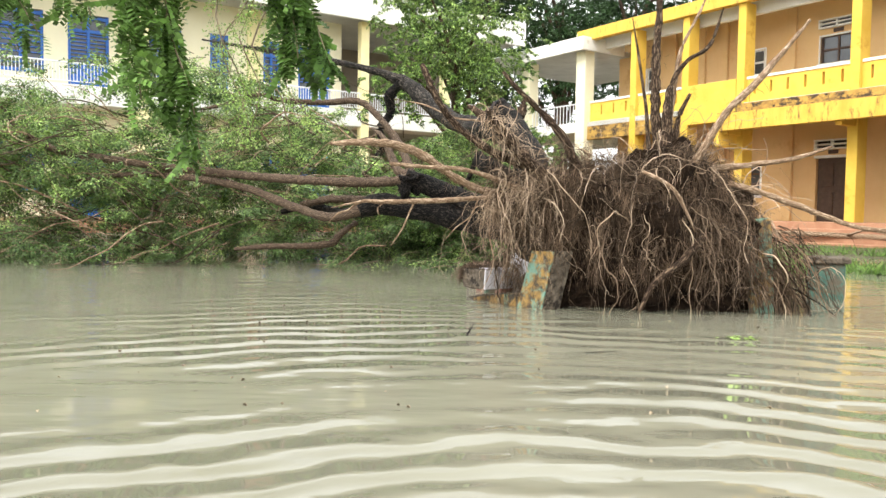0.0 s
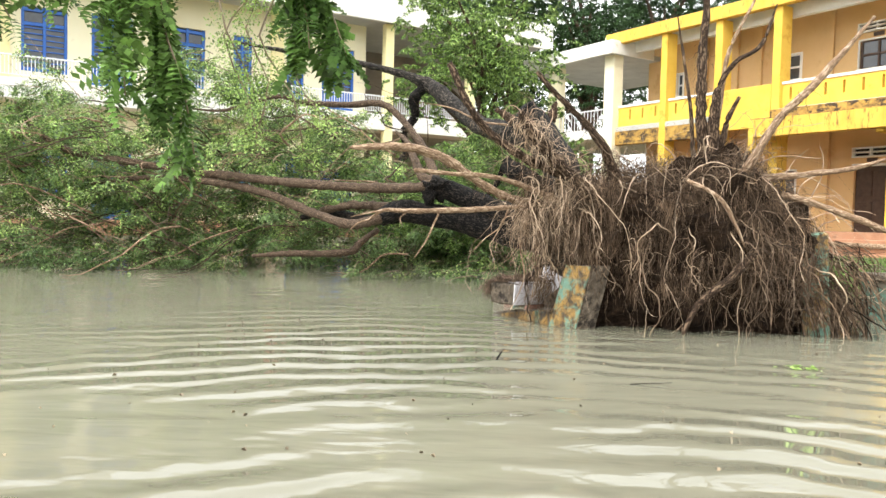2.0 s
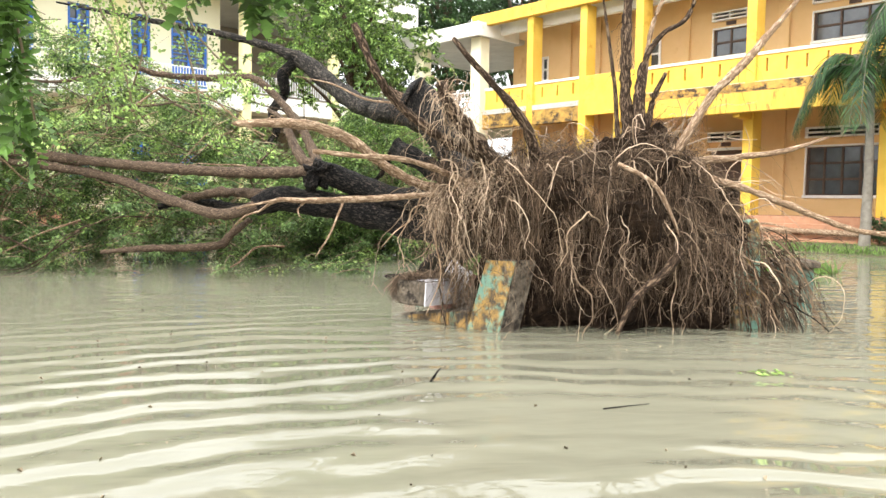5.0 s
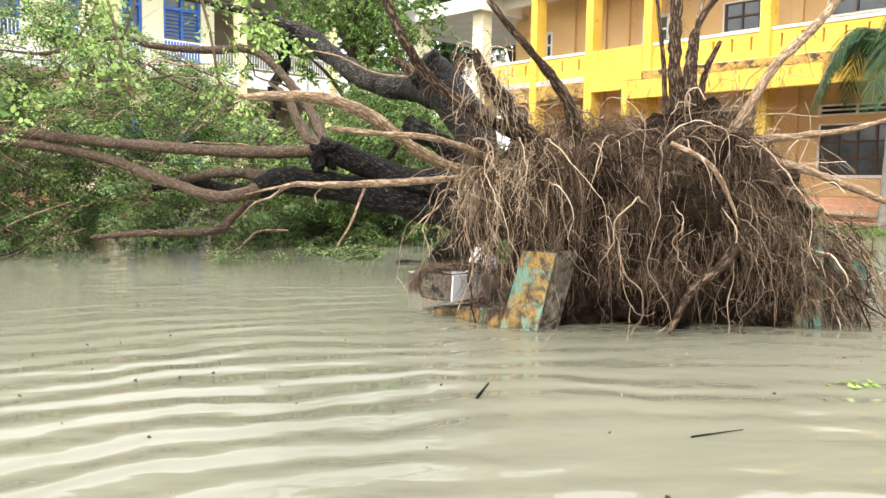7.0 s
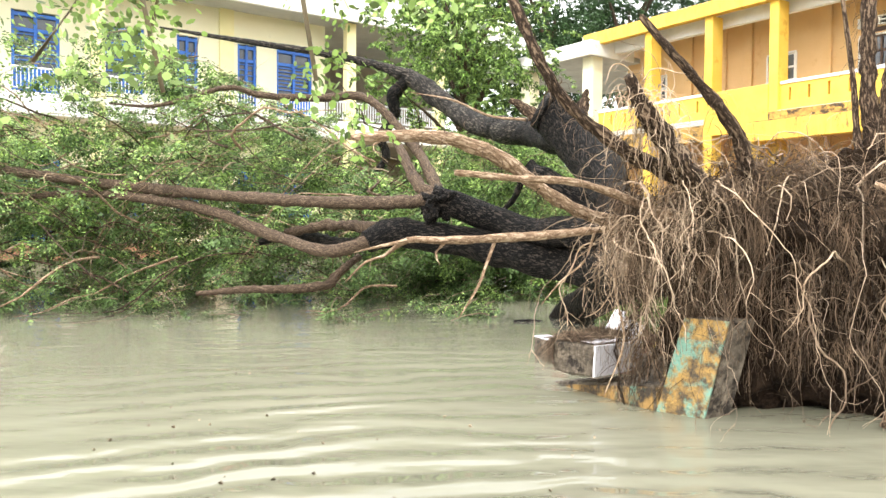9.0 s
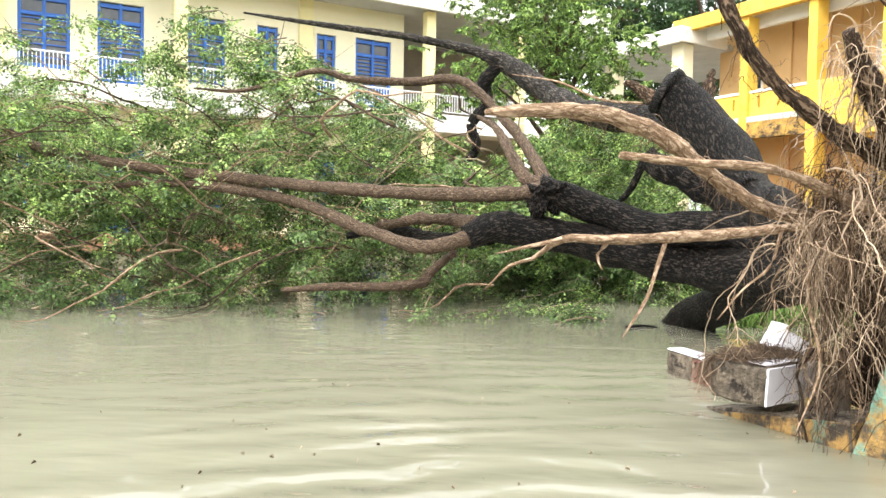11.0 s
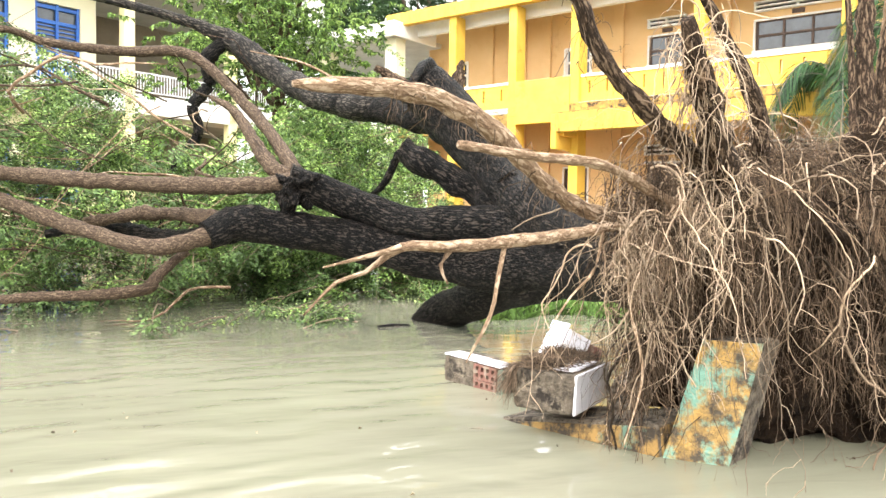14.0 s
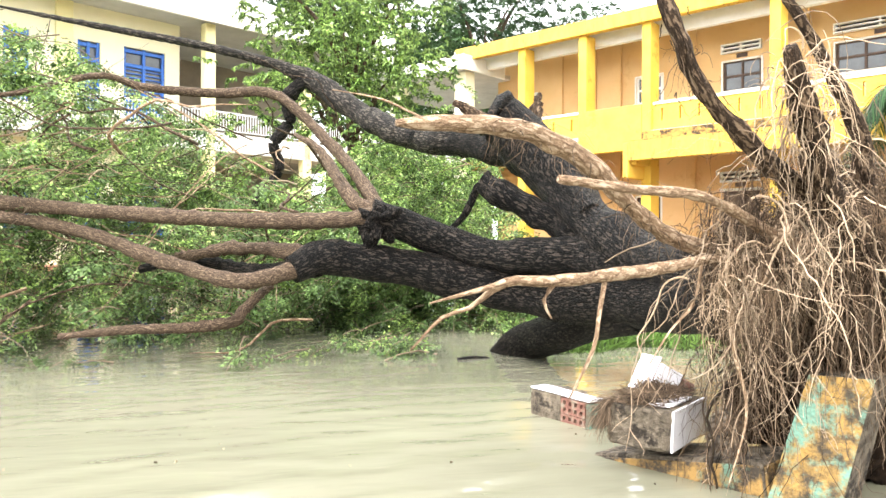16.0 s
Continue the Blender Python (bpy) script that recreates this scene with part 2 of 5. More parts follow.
BARKL = bark_material("pale_torn_root_bark", (0.055, 0.028, 0.016), (0.30, 0.20, 0.125), (0.56, 0.43, 0.31), 44, 0.014, lichen=(0.10, 0.055, 0.032), lichen_at=0.70, rough=0.9, blend=0.75)
TWIG = material("thin_twig_bark", (0.09, 0.065, 0.04), (0.30, 0.235, 0.155), 0.8, 5, 0.2, vary=0.6)
ROOTF = material("fine_root_fibre", (0.009, 0.0055, 0.0035), (0.17, 0.115, 0.074), 0.9, 5, 0, vary=0.95, spec=0.1)
ROOTP = material("pale_root_skin", (0.22, 0.145, 0.09), (0.56, 0.43, 0.31), 0.85, 7, 0, vary=0.55, spec=0.2)
ROOTP2 = material("brown_root_skin", (0.045, 0.029, 0.018), (0.20, 0.14, 0.094), 0.85, 6, 0, vary=0.75, spec=0.2)
# earth taken near black so its colour holds the shade of the root gaps
SOIL = material("shade_darkened_root_soil", (0.004, 0.0025, 0.0015), (0.036, 0.022, 0.013), 1.0, 9, 1.0, fine=30, dist=0.08, spec=0.1)
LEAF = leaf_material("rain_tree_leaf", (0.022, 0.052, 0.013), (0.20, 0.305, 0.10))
# pale green; on the trees it paints leaves that catch the sky light
LEAFY = leaf_material("pale_and_lit_leaf", (0.15, 0.27, 0.05), (0.42, 0.55, 0.18))
LEAFH = leaf_material("hanging_spray_leaf", (0.03, 0.08, 0.018), (0.19, 0.32, 0.075))
LEAFD = leaf_material("dark_tree_leaf", (0.018, 0.045, 0.015), (0.07, 0.13, 0.045))
PALM = leaf_material("palm_leaflet", (0.012, 0.045, 0.014), (0.05, 0.11, 0.03))
PALMT = material("grey_palm_trunk", (0.12, 0.105, 0.085), (0.26, 0.235, 0.195), 0.85, 6, 0.5)
GRASS = leaf_material("grass_blade", (0.06, 0.13, 0.025), (0.18, 0.28, 0.07))
PATCHY = material("flaking_green_and_ochre_paint", (0.07, 0.055, 0.038), (0.38, 0.23, 0.07), 0.8, 12, 0.7, stain=(0.17, 0.31, 0.24), stain_scale=5.0, stain_at=0.51, lo=0.41, hi=0.57)
PATCHO = material("worn_ochre_paint", (0.045, 0.034, 0.024), (0.32, 0.19, 0.06), 0.8, 12, 0.7, stain=(0.14, 0.23, 0.17), stain_scale=5.0, stain_at=0.60, lo=0.43, hi=0.60)
CONC = material("stained_concrete", (0.035, 0.026, 0.018), (0.21, 0.17, 0.125), 0.95, 13, 1.0, stain=(0.022, 0.016, 0.011), stain_scale=9, stain_at=0.55, lo=0.34, hi=0.66)
TYRE = material("muddy_tyre_rubber", (0.07, 0.055, 0.042), (0.21, 0.17, 0.13), 0.9, 8, 0.5, stain=(0.035, 0.03, 0.027), stain_scale=9, stain_at=0.55)
TILE = material("white_glazed_tile", (0.66, 0.64, 0.68), (0.78, 0.76, 0.80), 0.25, 3, 0.05, stain=(0.45, 0.38, 0.33), stain_scale=3, stain_at=0.7)
BRICK = material("red_hollow_brick", (0.12, 0.05, 0.038), (0.25, 0.12, 0.09), 0.95, 14, 0.6, stain=(0.22, 0.17, 0.13), stain_scale=14, stain_at=0.55)
TEAL = material("teal_painted_render", (0.02, 0.06, 0.045), (0.10, 0.19, 0.145), 0.8, 7, 0.4, stain=(0.10, 0.085, 0.06), stain_scale=6, stain_at=0.52)


# ---- mesh helpers ----
def mesh_from(name, verts, faces, mat, smooth=False):
    me = bpy.data.meshes.new(name)
    me.from_pydata([tuple(v) for v in verts], [], [tuple(f) for f in faces])
    me.materials.append(mat)
    if smooth:
        me.polygons.foreach_set("use_smooth", np.ones(len(me.polygons), dtype=bool))
    me.update()
    return me


def part(name, bm, mat, parent=None, label=""):
    me = bpy.data.meshes.new(name)
    bm.to_mesh(me)
    bm.free()
    me.materials.append(mat)
    ob = new(name, me)
    ob.parent = parent
    if label:
        ob["label"] = label
    return ob


def box(x0, x1, y0, y1, z0, z1, bevel=0.0, bm=None):
    bm = bm or bmesh.new()
    vs = bmesh.ops.create_cube(bm, size=1)["verts"]
    for v in vs:
        v.co = Vector(((x0 + x1) / 2 + v.co.x * (x1 - x0), (y0 + y1) / 2 + v.co.y * (y1 - y0), (z0 + z1) / 2 + v.co.z * (z1 - z0)))
    if bevel:
        es = list({e for v in vs for e in v.link_edges})
        bmesh.ops.bevel(bm, geom=es, offset=bevel, segments=1, affect="EDGES")
    return bm


def empty(name, m, label, category, group="", kind=""):
    ob = new(name)
    ob.matrix_world = m
    return tagged(ob, label, category, group, kind)


def spline(pts, step):
    """Points and running share along a smooth curve through pts."""
    P = [Vector(p) for p in pts]
    P = [P[0] * 2 - P[1]] + P + [P[-1] * 2 - P[-2]]
    out, share = [], []
    n = len(pts) - 1
    for i in range(n):
        a, b, c, d = P[i:i + 4]
        k = max(2, int((c - b).length / step))
        for j in range(k):
            t = j / k
            out.append(0.5 * ((2 * b) + (c - a) * t + (2 * a - 5 * b + 4 * c - d) * t * t + (3 * b - a - 3 * c + d) * t ** 3))
            share.append((i + t) / n)
    out.append(P[-2])
    share.append(1.0)
    return out, share


def tube_data(pts, radii, sides=10, rough=0.12, step=0.08, seed=0, grain=3.0):
    """Verts and faces of a knobbly tapering limb with closed ends."""
    c, sh = spline(pts, step)
    n = len(radii) - 1
    verts, faces, grainv = [], [], []
    run = 0.0
    up = Vector((0.13, 0.21, 0.97))
    off = Vector((seed * 3.7, seed * 1.3, seed * 2.1))
    for i, p in enumerate(c):
        d = (c[min(i + 1, len(c) - 1)] - c[max(i - 1, 0)]).normalized()
        a = d.cross(up if abs(d.dot(up)) < 0.95 else Vector((1, 0, 0))).normalized()
        b = a.cross(d)
        run += (p - c[i - 1]).length if i else 0.0
        f = sh[i] * n
        k = min(int(f), n - 1)
        r = radii[k] + (radii[k + 1] - radii[k]) * (f - k)
        for j in range(sides):
            w = 2 * math.pi * j / sides
            q = p + (a * math.cos(w) + b * math.sin(w)) * r
            g = 1 + rough * (noise.noise(q * (grain / max(r * 6, 0.25)) + off) + 0.6 * noise.noise(q * 1.6 + off))
            verts.append(p + (q - p) * g)
            grainv.append((r * math.cos(w) + seed, r * math.sin(w), run * 0.42))
    m = len(c)
    for i in range(m - 1):
        for j in range(sides):
            k = (j + 1) % sides
            faces.append((i * sides + j, i * sides + k, (i + 1) * sides + k, (i + 1) * sides + j))
    faces.append(tuple(reversed(range(sides))))
    faces.append(tuple((m - 1) * sides + j for j in range(sides)))
    return verts, faces, grainv


def tube(name, pts, radii, mat, parent, label="", sides=10, rough=0.12, step=0.08, seed=0, grain=3.0):
    v, f, g = tube_data(pts, radii, sides, rough, step, seed, grain)
    me = mesh_from(name, v, f, mat, True)
    me.attributes.new("bark", "FLOAT_VECTOR", "POINT").data.foreach_set("vector", np.array(g, dtype=np.float32).ravel())
    ob = new(name, me)
    ob.parent = parent
    if label:
        ob["label"] = label
    return ob


def fast_mesh(name, verts, tris, mat):
    """A mesh of many triangles straight from arrays."""
    me = bpy.data.meshes.new(name)
    me.vertices.add(len(verts))
    me.vertices.foreach_set("co", np.ascontiguousarray(verts, dtype=np.float32).ravel())
    me.loops.add(len(tris) * 3)
    me.loops.foreach_set("vertex_index", np.ascontiguousarray(tris, dtype=np.int32).ravel())
    me.polygons.add(len(tris))
    me.polygons.foreach_set("loop_start", np.arange(len(tris), dtype=np.int32) * 3)
    me.materials.append(mat)
    me.update(calc_edges=True)
    me.validate()
    return me


rng = np.random.default_rng(7)


def thin_tubes(paths, r0, r1, sides=3):
    """Arrays of many thin tapering strands; paths is (count, points, 3)."""
    n, k, _ = paths.shape
    d = np.gradient(paths, axis=1)
    d /= np.linalg.norm(d, axis=2, keepdims=True) + 1e-9
    ref = np.tile(np.array([0.31, 0.83, 0.11]), (n, k, 1))
    a = np.cross(d, ref)
    a /= np.linalg.norm(a, axis=2, keepdims=True) + 1e-9
    b = np.cross(d, a)
    t = np.linspace(0, 1, k)[None, :, None]
    r = np.asarray(r0).reshape(-1, 1, 1) * (1 - t) + np.asarray(r1).reshape(-1, 1, 1) * t
    rings = [paths + r * (a * math.cos(2 * math.pi * s / sides) + b * math.sin(2 * math.pi * s / sides)) for s in range(sides)]
    v = np.stack(rings, axis=2).reshape(-1, 3)
    base = (np.arange(n)[:, None] * k + np.arange(k - 1)[None, :]).ravel() * sides
    tris = []
    for s in range(sides):
        q = (s + 1) % sides
        tris.append(np.stack([base + s, base + q, base + sides + q], 1))
        tris.append(np.stack([base + s, base + sides + q, base + sides + s], 1))
    return v, np.concatenate(tris)


def feather_leaf(pairs=7, length=0.22, width=0.018, leaflet=0.055, droop=0.25):
    """Template of a feathery compound leaf: a thin stalk with pairs of leaflets."""
    v, f = [], []
    for i in range(pairs):
        y = length * (0.18 + 0.82 * i / (pairs - 1))
        z = -droop * length * (y / length) ** 2
        s = leaflet * (0.75 + 0.5 * math.sin(math.pi * (i + 0.6) / pairs))
        for side in (-1, 1):
            o = len(v)
            v += [(0, y, z), (side * s * 0.5, y + width + s * 0.12, z + 0.004), (side * s, y + s * 0.3, z - s * 0.25), (side * s * 0.5, y - width + s * 0.12, z - 0.006)]
            f += [(o, o + 1, o + 2), (o, o + 2, o + 3)]
    o = len(v)
    v += [(-0.0018, 0, 0), (0.0018, 0, 0), (0, length, -droop * length)]
    f += [(o, o + 1, o + 2)]
    return np.array(v), np.array(f)


def sprig_leaf(reach=0.15, leaflet=0.034, seed=1, rounded=False):
    """Template of a loose sprig: a few side stalks set with small oval leaflets."""
    r = random.Random(seed)
    v, f = [], []
    for stalk in range(3):
        a = (stalk - 1) * 0.75 + r.uniform(-0.2, 0.2)
        for i in range(5):
            s = reach * (0.3 + 0.7 * i / 4) * r.uniform(0.85, 1.1)
            c = Vector((math.sin(a) * s, math.cos(a) * s, -0.35 * s * s / reach + r.uniform(-0.012, 0.012)))
            b = a + r.choice((-1, 1)) * r.uniform(0.5, 1.1)
            ln = leaflet * r.uniform(0.7, 1.25)
            d, w = Vector((math.sin(b), math.cos(b), r.uniform(-0.5, 0.2))) * ln, Vector((math.cos(b), -math.sin(b), r.uniform(-0.4, 0.4))) * ln * 0.27
            o = len(v)
            if rounded:
                v += [c, c + d * 0.22 + w * 0.85, c + d * 0.62 + w * 1.1, c + d, c + d * 0.62 - w * 1.1, c + d * 0.22 - w * 0.85]
                f += [(o, o + 1, o + 5), (o + 1, o + 2, o + 4), (o + 1, o + 4, o + 5), (o + 2, o + 3, o + 4)]
            else:
                v += [c, c + d * 0.5 + w, c + d, c + d * 0.5 - w]
                f += [(o, o + 1, o + 2), (o, o + 2, o + 3)]
    return np.array([tuple(q) for q in v]), np.array(f)


def broad_leaf(length=0.11, width=0.045):
    v = [(0, 0, 0), (width * 0.5, length * 0.45, 0.008), (0, length, -0.02), (-width * 0.5, length * 0.45, 0.008)]
    return np.array(v), np.array([(0, 1, 2), (0, 2, 3)])


def scatter(template, pos, yaw, pitch, roll, size):
    """Copies of a leaf template: arrays of verts and tris."""
    tv, tf = template
    cy, sy, cp, sp, cr, sr = np.cos(yaw), np.sin(yaw), np.cos(pitch), np.sin(pitch), np.cos(roll), np.sin(roll)
    n = len(pos)
    R = np.empty((n, 3, 3))
    R[:, 0, 0], R[:, 0, 1], R[:, 0, 2] = cy * cr - sy * sp * sr, -sy * cp, cy * sr + sy * sp * cr
    R[:, 1, 0], R[:, 1, 1], R[:, 1, 2] = sy * cr + cy * sp * sr, cy * cp, sy * sr - cy * sp * cr
    R[:, 2, 0], R[:, 2, 1], R[:, 2, 2] = -cp * sr, sp, cp * cr
    v = np.einsum("nij,kj->nki", R, tv) * size[:, None, None] + pos[:, None, :]
    t = tf[None] + (np.arange(n) * len(tv))[:, None, None]
    return v.reshape(-1, 3), t.reshape(-1, 3)


def twigs(starts, dirs, lengths, sag, k=6, wob=0.05):
    """Paths of drooping twigs from their starts."""
    n = len(starts)
    t = np.linspace(0, 1, k)[None, :, None]
    p = starts[:, None, :] + dirs[:, None, :] * lengths[:, None, None] * t
    p = p + rng.normal(0, wob, (n, k, 3)) * t * lengths[:, None, None]
    p[:, :, 2] -= (sag[:, None] * lengths[:, None]) * t[:, :, 0] ** 2
    return p


def leafed(paths, per, template, size=(0.7, 1.25), hang=0.5):
    """Leaves set along twig paths."""
    n, k, _ = paths.shape
    u = rng.uniform(0.15, 1.0, (n, per)) * (k - 1.001)
    i = u.astype(int)
    f = (u - i)[..., None]
    idx = np.arange(n)[:, None]
    pos = paths[idx, i] * (1 - f) + paths[idx, i + 1] * f
    pos = pos.reshape(-1, 3)
    m = len(pos)
    return scatter(template, pos, rng.uniform(0, 2 * math.pi, m), rng.normal(-hang, 0.45, m), rng.normal(0, 0.5, m), rng.uniform(*size, m))


# ---- ground and water ----
def build_ground():
    n = 120
    xs, ys = np.linspace(-1, 1, n), np.linspace(-1, 1, n)
    verts = []
    for y in ys:
        for x in xs:
            X, Y = 900 * x * abs(x) ** 1.6, 12 + 900 * y * abs(y) ** 1.6
            d = (X - 13.61) * -0.829 + (Y - 24.55) * -0.559       # distance in front of the yellow wall
            e = (X + 8.77) * 0.545 + (Y - 28.08) * -0.839         # distance in front of the cream wall
            h = min(d, e) - 5.5
            z = 0.13 - 0.11 * max(0, min(h, 5)) + 0.03 * noise.noise(Vector((X * 0.5, Y * 0.5, 0)))
            verts.append((X, Y, max(z, -0.42)))
    faces = [(j * n + i, j * n + i + 1, (j + 1) * n + i + 1, (j + 1) * n + i) for j in range(n - 1) for i in range(n - 1)]
    tagged(new("ground", mesh_from("ground", verts, faces, MUD, True)), "muddy schoolyard ground under the flood water", "ground", kind="structure")
    w = mesh_from("water", [(-900, -900, 0), (900, -900, 0), (900, 900, 0), (-900, 900, 0)], [(0, 1, 2, 3)], WATER)
    tagged(new("water", w), "murky grey-green flood water with soft ripples", "water", kind="structure")


build_ground()

# ---- the yellow two-storey school building ----
YB = Matrix(((-0.5592, -0.8290, 0, 13.61), (0.8290, -0.5592, 0, 24.55), (0, 0, 1, 0), (0, 0, 0, 1)))
yellow = empty("school_building", YB, "yellow two-storey school building with open corridors and stained ledges", "building")
FLOOR1, FLOOR2, RAIL, BEAM, ROOF = 0.80, 4.72, 5.56, 8.02, 8.46
FRONT = 2.3
LEFT_END, RIGHT_END = 10.9, -19.5


def wall_with_holes(x0, x1, z0, z1, y0, y1, holes):
    """A wall as blocks round its openings; holes are (x0, x1, z0, z1)."""
    bm = bmesh.new()
    xs = sorted({x0, x1, *[h[0] for h in holes], *[h[1] for h in holes]})
    for a, b in zip(xs, xs[1:]):
        cuts = sorted((h[2], h[3]) for h in holes if h[0] <= a + 1e-6 and h[1] >= b - 1e-6)
        z = z0
        for c, d in cuts:
            if c > z:
                box(a, b, y0, y1, z, c, bm=bm)
            z = d
        if z < z1:
            box(a, b, y0, y1, z, z1, bm=bm)
    bmesh.ops.remove_doubles(bm, verts=bm.verts, dist=1e-4)
    return bm


def slatted_vent(parent, x0, x1, z0, z1, y):
    # black sheet painted as the shade behind the slats
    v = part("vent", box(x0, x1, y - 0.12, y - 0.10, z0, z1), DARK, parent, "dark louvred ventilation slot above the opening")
    n = 3
    for i in range(n):
        z = z0 + (z1 - z0) * i / (n - 1)
        part("slat", box(x0 - 0.03, x1 + 0.03, y - 0.09, y + 0.05, z - 0.025, z + 0.025, 0.006), WHITE, v)
    for x in (x0, (x0 + x1) / 2, x1):
        part("mullion", box(x - 0.03, x + 0.03, y - 0.088, y + 0.03, z0, z1), WHITE, v)


def plaque(parent, x, z, y):
    part("plaque", box(x - 0.17, x + 0.17, y - 0.005, y + 0.02, z, z + 0.13, 0.004), BROWN, parent, "small dark room plaque")


def casement(parent, x0, x1, z0, z1, y, cols, rows, wood, surround):
    """A window in its opening: surround, panes and bars."""
    # dark sheet behind the panes in place of an unlit room
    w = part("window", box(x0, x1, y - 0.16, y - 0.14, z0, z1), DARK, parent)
    f = 0.07
    for a, b, c, d in ((x0 - 0.05, x1 + 0.05, z1, z1 + 0.06), (x0 - 0.08, x1 + 0.08, z0 - 0.09, z0)):
        part("sill" if c < z0 else "surround", box(a, b, y - 0.02, y + (0.07 if c < z0 else 0.03), c, d, 0.008), surround, w)
    for a, b in ((x0 - 0.06, x0), (x1, x1 + 0.06)):
        part("surround", box(a, b, y - 0.02, y + 0.03, z0, z1, 0.006), surround, w)
    for i in range(cols + 1):
        x = x0 + (x1 - x0) * i / cols
        part("frame_post", box(x - f / 2 if 0 < i < cols else (x if i == 0 else x - f), x + f / 2 if 0 < i < cols else (x + f if i == 0 else x), y - 0.10, y - 0.03, z0, z1, 0.005), wood, w)
    for j in range(rows + 1):
        z = z0 + (z1 - z0) * j / rows
        part("frame_rail", box(x0, x1, y - 0.095, y - 0.035, max(z0, z - f / 2), min(z1, z + f / 2), 0.005), wood, w)
    for i in range(cols):
        for j in range(rows):
            part("pane", box(x0 + (x1 - x0) * i / cols, x0 + (x1 - x0) * (i + 1) / cols, y - 0.075, y - 0.068, z0 + (z1 - z0) * j / rows, z0 + (z1 - z0) * (j + 1) / rows), GLASS, w)
    return w


def build_yellow():
    p = yellow
    wins_up = [(9.05, 9.36, 6.05, 6.93), (3.94, 4.88, 6.04, 6.90), (0.70, 1.88, 6.05, 6.94), (-3.70, -1.38, 6.12, 6.97)]
    wins_dn = [(3.98, 4.86, 1.70, 2.86), (-3.40, -1.33, 1.43, 2.90)]
    doors_dn = [(0.74, 1.89, FLOOR1, 2.92)]
    k = -3.72
    for bay in (1, 2, 3):     # the bays repeat beyond the ones that are well seen
        wins_up += [(a + k * bay - 0.0, b + k * bay, c, d) for a, b, c, d in [(-3.70, -1.38, 6.12, 6.97)]]
        wins_dn += [(a + k * bay, b + k * bay, c, d) for a, b, c, d in [(-3.40, -1.33, 1.43, 2.90)]]
    part("upper_wall", wall_with_holes(RIGHT_END, LEFT_END, FLOOR2, BEAM + 0.2, -0.2, 0, wins_up), OCHRE, p, "ochre corridor wall with shallow pilasters")
    part("lower_wall", wall_with_holes(RIGHT_END, LEFT_END, 0.0, FLOOR2 - 0.2, -0.2, 0, wins_dn + doors_dn), OCHRE, p, "ochre ground floor wall")
    part("back_wall", box(RIGHT_END, LEFT_END, -7.2, -7.0, 0, BEAM), OCHRE, p)
    part("end_wall", box(RIGHT_END - 0.2, RIGHT_END, -7.2, FRONT, 0, BEAM), OCHRE, p)
    part("end_wall", box(LEFT_END - 0.2, LEFT_END, -7.0, -0.2, 0, BEAM), OCHRE, p)
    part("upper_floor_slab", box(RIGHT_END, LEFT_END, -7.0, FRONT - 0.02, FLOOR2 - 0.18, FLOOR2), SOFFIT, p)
    part("roof", box(RIGHT_END - 0.3, LEFT_END + 0.2, -7.4, FRONT + 0.06, BEAM + 0.22, ROOF - 0.06), WHITE, p, "flat roof with a white gutter edge")
    part("roof_beam", box(RIGHT_END - 0.3, LEFT_END + 0.1, FRONT - 0.12, FRONT + 0.14, BEAM - 0.02, ROOF, 0.02), YSTAIN, p, "yellow roof edge beam blackened by rain")
    part("gutter_ledge", box(RIGHT_END, LEFT_END, 1.42, 1.62, BEAM - 0.28, BEAM + 0.21, 0.01), WHITE, p, "white inner beam under the roof")
    part("plinth", box(RIGHT_END, LEFT_END, 0, FRONT + 0.25, 0, FLOOR1, 0.02), TERRA, p, "terracotta corridor floor edge")
    for i in range(3):
        part("step", box(RIGHT_END, 3.6, FRONT + 0.25 + 0.3 * i, FRONT + 0.55 + 0.3 * i, -0.1, FLOOR1 - 0.2 * (i + 1), 0.02), TERRA, p)
    # corridor posts on both floors
    posts = [8.02, 5.57, 3.30, -0.52, -4.24, -7.95, -11.67, -15.4, -19.1]
    for i, s in enumerate(posts):
        part("post", box(s - 0.15, s + 0.15, FRONT - 0.55, FRONT, FLOOR2 - 0.3, BEAM, 0.015), YELLOW, p, "bright yellow corridor post")
        part("post", box(s - 0.16, s + 0.16, FRONT - 0.55, FRONT, FLOOR1, FLOOR2 - 0.3, 0.015), YELLOW, p)
    # pilasters on the walls
    for s in (8.0, 6.6, 5.6, 2.9, -0.5, -4.2, -7.9, -11.6, -15.4):
        part("pilaster", box(s - 0.17, s + 0.17, 0.0, 0.11, FLOOR2, BEAM + 0.2, 0.01), OCHRE, p)
        part("pilaster", box(s - 0.17, s + 0.17, 0.0, 0.11, FLOOR1, FLOOR2 - 0.18, 0.01), OCHRE, p)
    # parapets with slots, and white copings
    spans = [(8.17, LEFT_END - 0.1), (5.72, 7.87)] + [(posts[i + 1] + 0.15, posts[i] - 0.15) for i in range(2, len(posts) - 1)]
    for a, b in spans:
        n = max(2, round((b - a) / 0.62))
        slots = [(a + (b - a) * (j + 0.5) / n - 0.04, a + (b - a) * (j + 0.5) / n + 0.04, FLOOR2 + 0.28, FLOOR2 + 0.66) for j in range(n)]
        part("parapet", wall_with_holes(a, b, FLOOR2 - 0.02, RAIL - 0.07, FRONT - 0.30, FRONT - 0.16, slots), YELLOW, p, "yellow parapet with narrow slots")
        part("coping", box(a, b, FRONT - 0.34, FRONT - 0.12, RAIL - 0.07, RAIL + 0.02, 0.012), WHITE, p, "white weathered coping")
